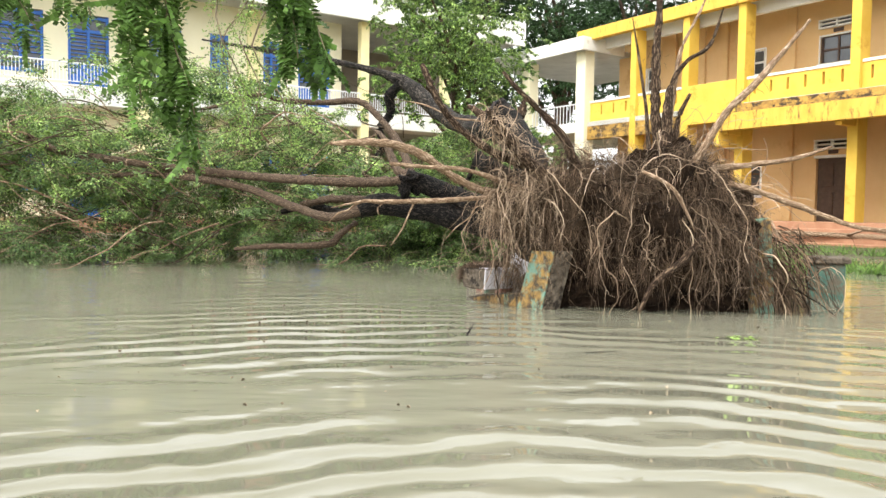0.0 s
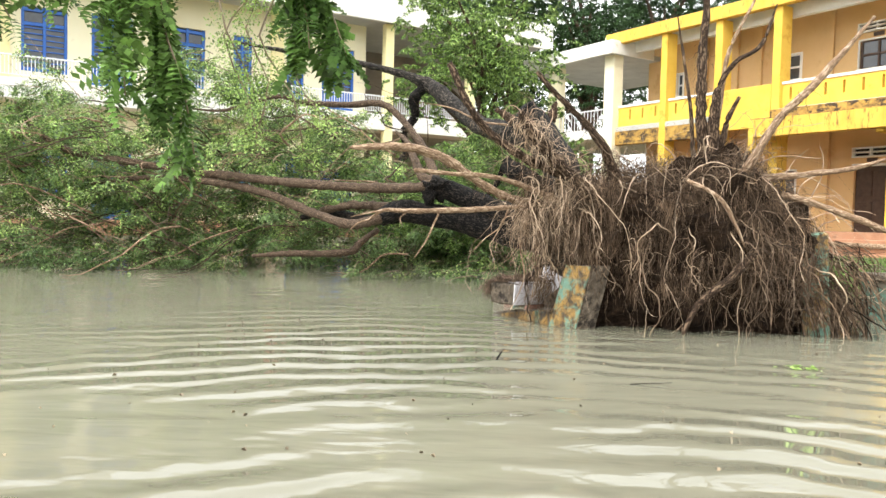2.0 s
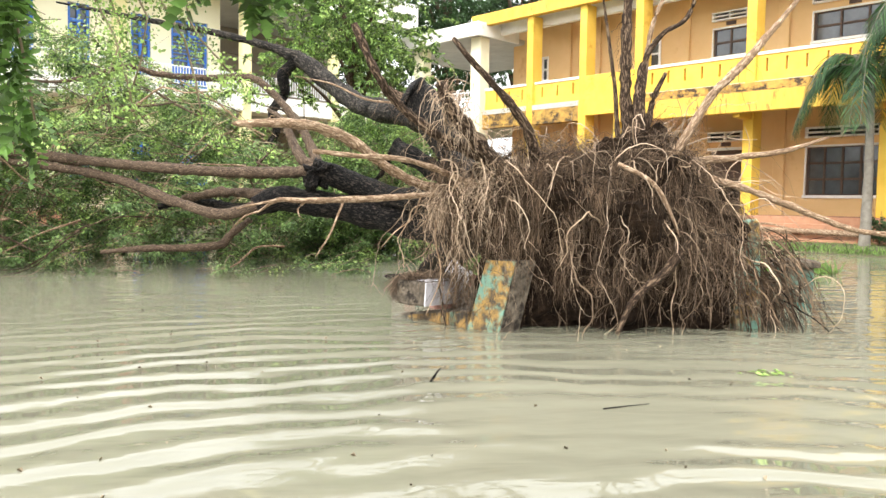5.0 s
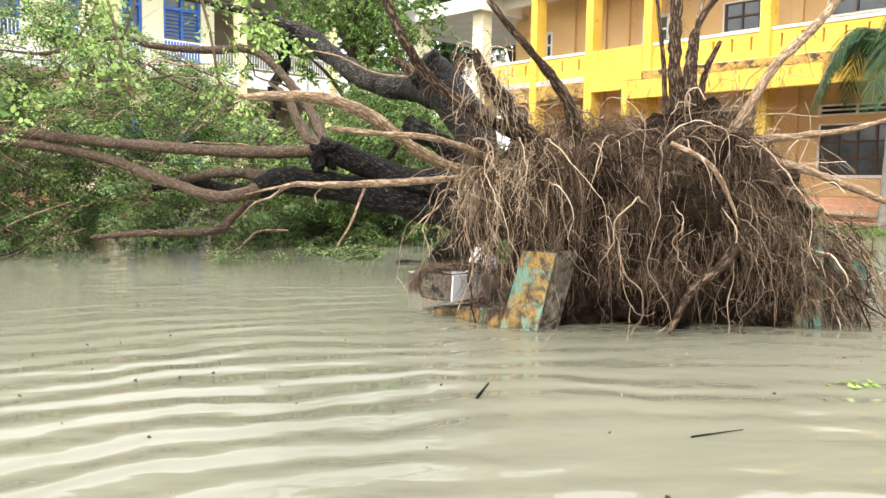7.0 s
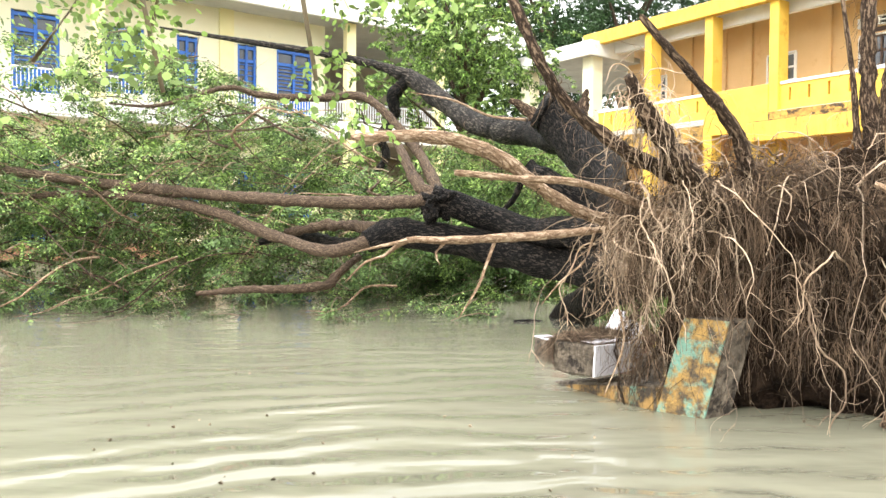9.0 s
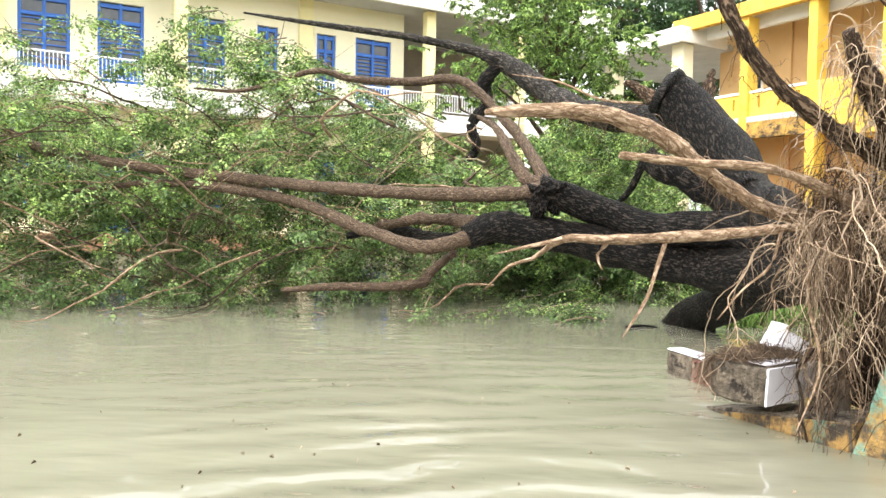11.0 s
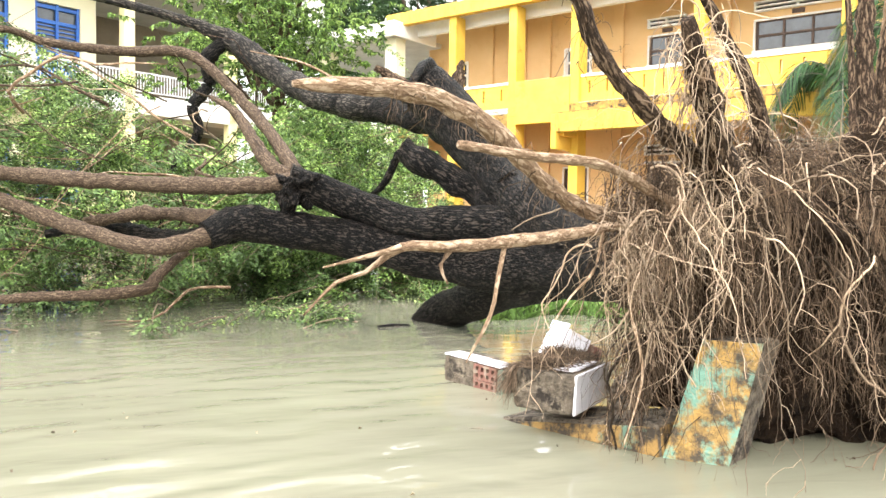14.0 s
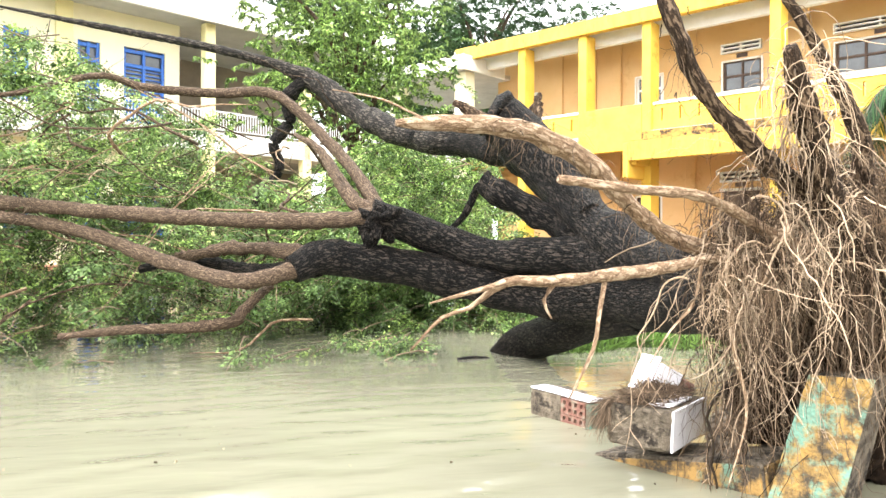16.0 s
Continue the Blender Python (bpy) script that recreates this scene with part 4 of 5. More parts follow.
def build_root_plate():
    off = np.array(TI.translation)
    """The disc of earth and roots that was torn up with the tree."""
    bm = bmesh.new()
    bmesh.ops.create_icosphere(bm, subdivisions=6, radius=1)
    for v in bm.verts:
        d = v.co.copy()
        x = 2.45 + d.x * 1.45
        top = float(np.interp(x, PLATE_X, PLATE_Z)) - 0.06
        lift = abs(d.z) ** 0.6
        z = top * (0.5 + 0.5 * lift) if d.z > 0 else top * 0.5 - lift * (top * 0.5 + 0.35)
        bulge = 0.60 * (1 - 0.55 * max(0, -d.z))
        q = Vector((x, 7.98 + d.y * bulge, z))
        under = max(0.0, -d.z) * max(0.0, 1 - abs(d.x + 0.75) * 2.2)
        q.x += 0.15 * under
        q += d * (0.24 * noise.noise(d * 2.4) + 0.20 * noise.noise(d * 5.5) + 0.10 * noise.noise(d * 14))
        v.co = TI @ q
    for f in bm.faces:
        f.smooth = True
    for v in bm.verts:
        q = v.co.x + off[0] * -1
        if q > 2.4:
            v.co.x -= (q - 2.4) * 0.36
    part("root_plate", bm, SOIL, tree, "earth clinging to the torn-up roots, darkened for the shade between them")

    def surface(n, lo=0.15, hi=1.0):
        x = np.clip(rng.normal(2.2, 0.85, n), 0.75, 4.05)
        zt = np.interp(x, PLATE_X, PLATE_Z)
        h = rng.uniform(lo, hi, n)
        front = rng.uniform(0, 1, n) < 0.72
        edge = np.sqrt(np.clip(1 - ((x - 2.45) / 1.75) ** 2, 0.02, 1))
        depth = 0.60 * edge * np.sqrt(np.clip(1.05 - (np.maximum(h, 0.45) - 0.45) ** 2 * 3.2, 0.03, 1))
        y = np.where(front, 7.98 - depth, 7.98 + rng.uniform(-1, 1, n) * depth)
        return np.stack([np.where(x > 2.4, 2.4 + (x - 2.4) * 0.66, x), y, zt * h], 1), front

    def strand_part(name, P, r0, mat, label):
        v, f = thin_tubes(P + off, r0, r0 * 0.4, 3)
        ob = new(name, fast_mesh(name, v, f, mat))
        ob.parent = tree
        tagged(ob, label, kind="stuff")

    def rootlets(P, per, length, sag=0.3):
        """Thin side roots that leave the given roots."""
        n, k, _ = P.shape
        who = np.repeat(np.arange(n), per)
        i = rng.integers(1, k - 1, len(who))
        S = P[who, i]
        H = (P[who, i + 1] - P[who, i]) / (np.linalg.norm(P[who, i + 1] - P[who, i], axis=1, keepdims=True) + 1e-9) + rng.normal(0, 0.75, (len(who), 3))
        return strands(S, H, length * rng.gamma(2.0, 0.5, len(who)), rng.uniform(0.05, sag, len(who)), rng.uniform(0.2, 0.45, len(who)), 8)

    def tufts(T, n, forward, rise, lean, scale, heavy, kink, k=11, spread=0.045):
        """Bundles of fibre that leave the tuft places T and hang together."""
        who = rng.integers(0, len(T), n)
        S = T[who] + rng.normal(0, spread, (n, 3))
        H = np.stack([(S[:, 0] - 2.45) * 0.3, -forward - rng.uniform(0, 0.3, n), rng.normal(rise, 0.4, n)], 1) + rng.normal(0, lean, (len(T), 3))[who] + rng.normal(0, 0.22, (n, 3))
        ln = rng.gamma(2.2, scale, len(T))[who] * rng.uniform(0.35, 1.2, n)
        return strands(S, H, np.clip(ln, 0.05, 1.15), rng.uniform(*heavy, n), rng.uniform(*kink, n), k)

    def fibre(n):
        return rng.choice([0.0012, 0.0021, 0.0036], n, p=[0.55, 0.33, 0.12])

    # curtains of fibre that hang from the rim
    rim, _ = surface(300, 0.70, 1.02)
    rim[:70] = np.stack([rng.uniform(0.55, 1.35, 70), rng.uniform(7.35, 8.0, 70), rng.uniform(0.95, 1.42, 70)], 1)
    P = tufts(rim, 8800, 0.45, 0.1, 0.35, 0.20, (0.28, 0.6), (0.10, 0.26), 11)
    strand_part("root_fibre", P, fibre(len(P)), ROOTF, "hanging tangle of fine brown root fibre")
    # shorter tufts out of the face
    mid, _ = surface(170, 0.22, 0.75)
    P = tufts(mid, 5200, 0.35, -0.1, 0.5, 0.10, (0.2, 0.5), (0.15, 0.4), 9)
    strand_part("face_fibre", P, fibre(len(P)), ROOTF, "short tufts of dark root fibre")
    # matted crust along the top
    top, _ = surface(420, 0.93, 1.05)
    P = tufts(top, 6500, 0.1, 0.2, 0.9, 0.065, (0.05, 0.3), (0.2, 0.5), 7, 0.06)
    strand_part("root_mat", P, fibre(len(P)), ROOTP2, "matted brown fibre along the rim")
    # longer hanging roots
    n = 380
    S, fr = surface(n, 0.45, 1.02)
    H = np.stack([(S[:, 0] - 2.45) * 0.35 + rng.normal(0, 0.5, n), -0.35 + rng.normal(0, 0.35, n), rng.normal(0.1, 0.5, n)], 1)
    P = strands(S, H, rng.uniform(0.35, 1.2, n), rng.uniform(0.2, 0.5, n), rng.uniform(0.14, 0.42, n), 22)
    strand_part("hanging_root", P, rng.choice([0.002, 0.0035, 0.006, 0.011], n, p=[0.45, 0.35, 0.15, 0.05]), ROOTP2, "hanging brown roots")
    Q = rootlets(P, 7, 0.16)
    strand_part("side_rootlet", Q, rng.uniform(0.0008, 0.0022, len(Q)), ROOTP2, "fine brown side rootlets")
    # curtain of pale roots on the trunk side
    n = 115
    t = rng.uniform(0, 1, n)
    S = np.stack([0.40 + 0.75 * t, 7.30 + 0.45 * rng.uniform(0, 1, n), 1.00 + 0.42 * t + rng.normal(0, 0.05, n)], 1)
    H = np.stack([rng.normal(-0.95, 0.45, n), rng.normal(-0.15, 0.4, n), rng.normal(0.0, 0.5, n)], 1)
    P = strands(S, H, np.clip(rng.gamma(3.2, 0.14, n), 0.2, 0.85), rng.uniform(0.14, 0.36, n), rng.uniform(0.14, 0.38, n), 22)
    strand_part("pale_root", P, rng.choice([0.0018, 0.0032, 0.006, 0.010], n, p=[0.40, 0.34, 0.20, 0.06]), ROOTP, "curtain of pale hanging roots")
    Q = rootlets(P, 9, 0.14)
    strand_part("pale_rootlet", Q, rng.uniform(0.0007, 0.002, len(Q)), ROOTP, "fine pale side rootlets")
    # stray roots that stand out of the top
    n = 130
    S, fr = surface(n, 0.85, 1.03)
    H = np.stack([(S[:, 0] - 2.3) * 0.9 + rng.normal(0, 0.6, n), rng.normal(-0.3, 0.6, n), rng.uniform(0.2, 1.0, n)], 1)
    P = strands(S, H, rng.uniform(0.3, 0.9, n), rng.uniform(0.0, 0.22, n), rng.uniform(0.1, 0.3, n), 12)
    strand_part("stray_root", P, rng.choice([0.0025, 0.005, 0.008], n), ROOTP, "stray pale roots")
    # thick pale roots that wander over the face
    n = 64
    S, fr = surface(n, 0.55, 1.0)
    S[:24] = np.stack([rng.uniform(0.45, 1.15, 24), rng.uniform(7.3, 7.75, 24), rng.uniform(1.0, 1.45, 24)], 1)
    H = np.stack([(S[:, 0] - 2.2) * 0.3 + rng.normal(0, 0.7, n), -0.45 + rng.normal(0, 0.3, n), rng.normal(-0.2, 0.6, n)], 1)
    P = strands(S, H, rng.uniform(0.5, 1.5, n), rng.uniform(0.08, 0.26, n), rng.uniform(0.12, 0.30, n), 28)
    strand_part("wandering_root", P, 0.0025 + 0.0065 * rng.uniform(0, 1, n) ** 2, ROOTP, "pale wandering roots")
    Q = rootlets(P, 14, 0.15, 0.2)
    strand_part("wandering_rootlet", Q, rng.uniform(0.0008, 0.0024, len(Q)), ROOTP, "fine pale side rootlets")
    # splintered head of the broken side root
    n = 360
    u = rng.uniform(0, 1, (n, 1)) ** 0.7
    S = np.array([0.80, 7.36, 1.42]) * (1 - u) + np.array([0.41, 7.07, 1.84]) * u + rng.normal(0, 0.045, (n, 3))
    H = np.stack([rng.normal(0, 0.5, n), rng.normal(-0.1, 0.5, n), rng.normal(0.5, 0.7, n)], 1)
    P = strands(S, H, np.clip(rng.gamma(2.0, 0.085, n), 0.05, 0.5), rng.uniform(0.1, 0.45, n), rng.uniform(0.1, 0.3, n), 12)
    strand_part("splinter", P, rng.choice([0.0012, 0.0025, 0.005], n, p=[0.4, 0.4, 0.2]), ROOTP, "pale splinters and torn fibres")
    # shaggy fibre along the upturned roots
    lines = [limb_lines[q][0] for q in ("rising_root", "spike_root", "torn_root", "stem_root", "slanting_root", "broken_root")]
    S = np.concatenate([np.array(q[0])[None] * (1 - w) + np.array(q[1])[None] * w for line in lines for q in zip(line[:-3], line[1:-2]) for w in [rng.uniform(0, 1, (46, 1))]])
    n = len(S)
    S = S + rng.normal(0, 0.035, (n, 3))
    H = rng.normal(0, 0.7, (n, 3))
    P = strands(S, H, np.clip(rng.gamma(1.6, 0.06, n), 0.03, 0.4), rng.uniform(0.15, 0.5, n), rng.uniform(0.15, 0.4, n), 8)
    strand_part("shaggy_fibre", P, rng.choice([0.0009, 0.0016, 0.003], n), ROOTP2, "shaggy torn fibre on the upturned roots")
    # flare of roots that runs into the water at the far end
    n = 270
    S = np.stack([rng.uniform(2.9, 3.5, n), rng.uniform(7.4, 7.9, n), rng.uniform(0.25, 0.85, n)], 1)
    H = np.stack([rng.uniform(0.5, 1.2, n), rng.normal(-0.25, 0.3, n), rng.normal(-0.35, 0.3, n)], 1)
    P = strands(S, H, rng.uniform(0.4, 1.2, n), rng.uniform(0.1, 0.3, n), rng.uniform(0.08, 0.25, n), 12)
    strand_part("trailing_fibre", P, rng.choice([0.002, 0.004, 0.008], n), ROOTF, "roots trailing into the water")


build_root_plate()


def build_crown():
    # branch tips spread through the crown
    n = 7000
    cx = rng.uniform(-9.5, 2.8, n)
    cy = rng.uniform(12.2, 18.5, n)
    top = 2.3 + 0.45 * np.sin(cx * 1.3) + 0.08 * (cy - 12) + 0.35 * np.sin(cy * 2.1 + cx)
    top = np.where(cx > -2.0, top - 0.18 * (cx + 2.0), top)
    cz = rng.uniform(0, 1, n) ** 1.15 * top
    cz = np.where((cy < 13.7) & (rng.uniform(0, 1, n) < 0.85), cz * 0.24, cz)
    keep = ~((cx > -1.3) & (cy < 13.4 + 0.5 * (cx + 1.3)) & (cz > 0.3)) & ~((cx > 0.4) & (cy < 14.6))
    keep &= rng.uniform(0, 1, n) < 0.45 + 0.55 * (np.sin(cx * 2.3 + cz * 3) * np.sin(cy * 1.9) > -0.25)
    keep &= ~((cy < 13.7) & (rng.uniform(0, 1, n) < 0.70))
    clump = np.array([noise.noise(Vector((x * 0.95, y * 0.8, z * 1.7))) + 0.5 * noise.noise(Vector((x * 2.3, y * 2.0, z * 3.4))) for x, y, z in zip(cx, cy, cz)])
    keep &= clump > -0.03 + 0.13 * (cz < 1.1)
    S = np.stack([cx, cy, cz], 1)[keep]
    # sparse sprays that stand above the crown
    e = np.random.default_rng(77)
    ex = e.uniform(-7.8, -3.2, 215)
    ey = e.uniform(12.6, 15.2, 215)
    ez = 1.7 + 1.8 * e.uniform(0, 1, 215) ** 1.1
    spray = np.sin(ex * 3.1 + ey * 1.3) + np.sin(ez * 3.7 + ex) > -0.35
    lowx, lowy, lowz = e.uniform(-0.6, 2.6, 300), e.uniform(14.7, 17.2, 300), e.uniform(0.05, 1.3, 300)
    S = np.concatenate([S, np.stack([ex, ey, ez], 1)[spray], np.stack([lowx, lowy, lowz], 1)])
    m = len(S)
    ang = rng.normal(math.radians(195), 0.9, m)
    D = np.stack([np.cos(ang), np.sin(ang), rng.normal(0.15, 0.35, m)], 1)
    P = twigs(S, D, rng.uniform(0.4, 1.1, m), rng.uniform(0.1, 0.7, m), 6)
    P[:, :, 2] = np.maximum(P[:, :, 2], -0.06)
    P += np.array(TI.translation)
    v, f = thin_tubes(P, rng.uniform(0.004, 0.011, m), 0.002 * np.ones(m), 4)
    tw = new("twig_mass", fast_mesh("twig_mass", v, f, TWIG))
    tw.parent = tree
    tagged(tw, "thin bare twigs in the crown", kind="stuff")
    leaf = sprig_leaf(0.17, 0.046)
    v, f = leafed(P, 13, leaf, (0.6, 1.3), 0.35)
    lf = new("foliage", fast_mesh("foliage", v, f, LEAF))
    lf.parent = tree
    tagged(lf, "feathery green foliage trailing in the water", kind="stuff")
    # brighter leaves grow more frequent with height: sky light put into leaf colour
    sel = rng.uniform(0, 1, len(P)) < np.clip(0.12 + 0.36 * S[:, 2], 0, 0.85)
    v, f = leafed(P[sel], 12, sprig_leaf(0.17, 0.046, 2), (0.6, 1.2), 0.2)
    lf = new("foliage", fast_mesh("lit_foliage", v, f, LEAFY))
    lf.parent = tree
    tagged(lf, "bright leaves in a sky-lit tone", kind="stuff")
    # bare branches between the limbs
    r = random.Random(11)
    for i in range(230):
        x, y = r.uniform(-8.8, -0.6), r.uniform(12.3, 14.6)
        z = r.uniform(0.15, 2.5)
        a, ln = r.gauss(math.radians(190), 0.6), r.uniform(1.0, 2.6)
        q = [Vector((x, y, z))]
        up = r.gauss(0.12, 0.3)
        for k in range(6):
            a += r.gauss(0, 0.42)
            up += r.gauss(-0.05, 0.26)
            q.append(q[-1] + Vector((math.cos(a), math.sin(a), up)) * ln / 6)
            q[-1].z = max(q[-1].z, 0.02)
        w = r.choice([0.004, 0.005, 0.007, 0.009, 0.012, 0.018])
        limb("branch", q, [w, w * 0.9, w * 0.8, w * 0.7, w * 0.55, w * 0.4, w * 0.2], r.choice([BARKM, BARKL, BARKL, BARKR]), sides=6, rough=0.15, step=0.15, seed=i)
    # torn knot where the limbs part
    bm = bmesh.new()
    bmesh.ops.create_icosphere(bm, subdivisions=5, radius=0.15)
    for v in bm.verts:
        d = v.co.normalized()
        q = Vector((v.co.x * 1.25, v.co.y, v.co.z * (1.0 if d.z > 0 else 1.5)))
        q *= 0.86 + 0.7 * noise.noise(d * 1.5 + Vector((3.1, 0.4, 7.7))) + 0.22 * noise.noise(d * 4.1) + 0.07 * noise.noise(d * 12)
        v.co = TI @ (Vector((-0.48, 11.36, 1.36)) + q)
    for f in bm.faces:
        f.smooth = True
    ob = part("knot", bm, BARKD, tree, "torn dark knot")
    co = np.empty(len(ob.data.vertices) * 3, dtype=np.float32)
    ob.data.vertices.foreach_get("co", co)
    ob.data.attributes.new("bark", "FLOAT_VECTOR", "POINT").data.foreach_set("vector", co)


build_crown()


# ---- standing trees and palms ----
def build_tree(x, y, height, radius, count, mat, label, seed, base=0.0, leafsize=1.0, kind="tree"):
    t = empty(kind, pose(x, y, base), label, "tree")
    r = random.Random(seed)
    tube("trunk", [(0, 0, -0.3), (0.1, 0, height * 0.3), (0, 0.1, height * 0.55), (0.1, 0, height * 0.8)], [height * 0.03, height * 0.024, height * 0.018, 0.02], BARKM, t, seed=seed, step=0.4)
    starts, dirs, lens = [], [], []
    for i in range(14):
        a, z = r.uniform(0, 6.28), height * r.uniform(0.35, 0.85)
        e = Vector((math.cos(a) * radius * r.uniform(0.4, 0.8), math.sin(a) * radius * r.uniform(0.4, 0.8), min(z + height * r.uniform(0.05, 0.2), height)))
        tube("limb", [(0, 0, z * 0.8), e * 0.5 + Vector((0, 0, z * 0.45)), e], [height * 0.009, height * 0.006, 0.01], BARKM, t, seed=seed + i, sides=6, step=0.4)
        for j in range(count):
            b, s = r.uniform(0, 6.28), r.uniform(-1, 1)
            starts.append(e + Vector((r.gauss(0, 0.22), r.gauss(0, 0.22), r.gauss(0, 0.20))) * radius)
            dirs.append((math.cos(b), math.sin(b), s * 0.5))
            lens.append(r.uniform(0.3, 0.8) * radius * 0.45)
    n = len(starts)
    P = twigs(np.array([tuple(q) for q in starts]), np.array(dirs), np.array(lens), rng.uniform(0.1, 0.5, n), 5)
    v, f = leafed(P, 40 if mat is LEAFD else 26, broad_leaf(0.16 * leafsize, 0.065 * leafsize), (0.5, 1.4), 0.3)
    c = new("crown", fast_mesh("crown", v, f, mat))
    c.parent = t
    tagged(c, kind="stuff")
    if mat is LEAF:
        # second set in the brighter colour, painted as leaves that catch light
        v, f = leafed(P, 34, broad_leaf(0.15 * leafsize, 0.06 * leafsize), (0.5, 1.4), 0.3)
        c = new("bright_leaves", fast_mesh("bright_leaves", v, f, LEAFY))
        c.parent = t
        tagged(c, "bright leaves in a sky-lit tone", kind="stuff")
    return t


build_tree(0.3, 20.3, 6.9, 2.1, 54, LEAF, "standing leafy tree between the school buildings", 3, leafsize=0.56)
build_tree(1.5, 19.2, 2.9, 1.7, 60, LEAF, "bushy green tree behind the fallen trunk", 5, leafsize=0.52)
for i, (x, y, h) in enumerate([(-4, 52, 17), (3, 56, 21), (8, 54, 20), (14, 58, 21), (20, 60, 19), (-14, 56, 17)]):
    build_tree(x, y, h, 5.2, 95, LEAFD, "tall dark tree behind the school roofs", 20 + i, leafsize=1.5)


def build_palm(x, y, base, height, seed, fronds, reach):
    t = empty("palm_tree", pose(x, y, base), "small palm with arching dark green fronds", "palm")
    r = random.Random(seed)
    tube("trunk", [(0, 0, -0.3), (0.03, 0, height * 0.5), (0, 0.03, height)], [0.15, 0.105, 0.09], PALMT, t, "ringed grey palm trunk", seed=seed)
    for i in range(fronds):
        a = 6.283 * i / fronds + r.uniform(-0.25, 0.25)
        rise, reach_out = r.uniform(0.45, 1.5), reach * r.uniform(0.85, 1.1)
        pts = []
        for j in range(9):
            s = j / 8
            pts.append(Vector((math.cos(a) * reach_out * (s - 0.25 * s * s), math.sin(a) * reach_out * (s - 0.25 * s * s), height + rise * reach_out * s * 1.15 - (0.72 + rise * 0.95) * reach_out * s * s)))
        v, f = [], []
        side = Vector((-math.sin(a), math.cos(a), 0))
        m = 60
        for q in range(m):
            s = 0.10 + 0.9 * q / m
            k = min(int(s * 8), 7)
            p = pts[k].lerp(pts[k + 1], s * 8 - k)
            d = (pts[k + 1] - pts[k]).normalized()
            ll = reach * 0.30 * math.sin(math.pi * (0.12 + 0.83 * s)) ** 0.7
            for w in (-1, 1):
                e = p + side * w * ll * 0.62 + d * ll * 0.60 + Vector((0, 0, -ll * r.uniform(0.35, 0.85)))
                mid = p.lerp(e, 0.5) + Vector((0, 0, ll * 0.10))
                o = len(v)
                v += [p - d * 0.011, mid - d * 0.019, e, mid + d * 0.019, p + d * 0.011]
                f += [(o, o + 1, o + 3, o + 4), (o + 1, o + 2, o + 3)]
        fr = new("frond", mesh_from("frond", v, f, PALM))
        fr.parent = t
        tube("midrib", pts, [0.018, 0.014, 0.010, 0.004], PALMT, fr, sides=5, step=0.15, seed=i)
    return t


build_palm(12.60, 18.45, 0.0, 4.25, 4, 14, 2.5)
build_palm(13.25, 17.35, 0.0, 5.1, 9, 14, 2.5)


# ---- broken masonry at the root plate ----
def rubble(x0, x1, y0, y1, z0, z1, wear, seed):
    """A block with chipped corners and an uneven broken surface."""
    bm = box(x0, x1, y0, y1, z0, z1, min(wear, 0.3 * min(x1 - x0, y1 - y0, z1 - z0)))
    bmesh.ops.subdivide_edges(bm, edges=bm.edges[:], cuts=5, use_grid_fill=True)
    o = Vector((seed * 1.7, seed * 0.6, seed * 2.3))
    for v in bm.verts:
        v.co += Vector((noise.noise(v.co * 7 + o), noise.noise(v.co * 7 + o * 2), noise.noise(v.co * 7 + o * 3))) * wear + Vector((1, 1, 1)) * 0.4 * wear * noise.noise(v.co * 26 + o)
    return bm


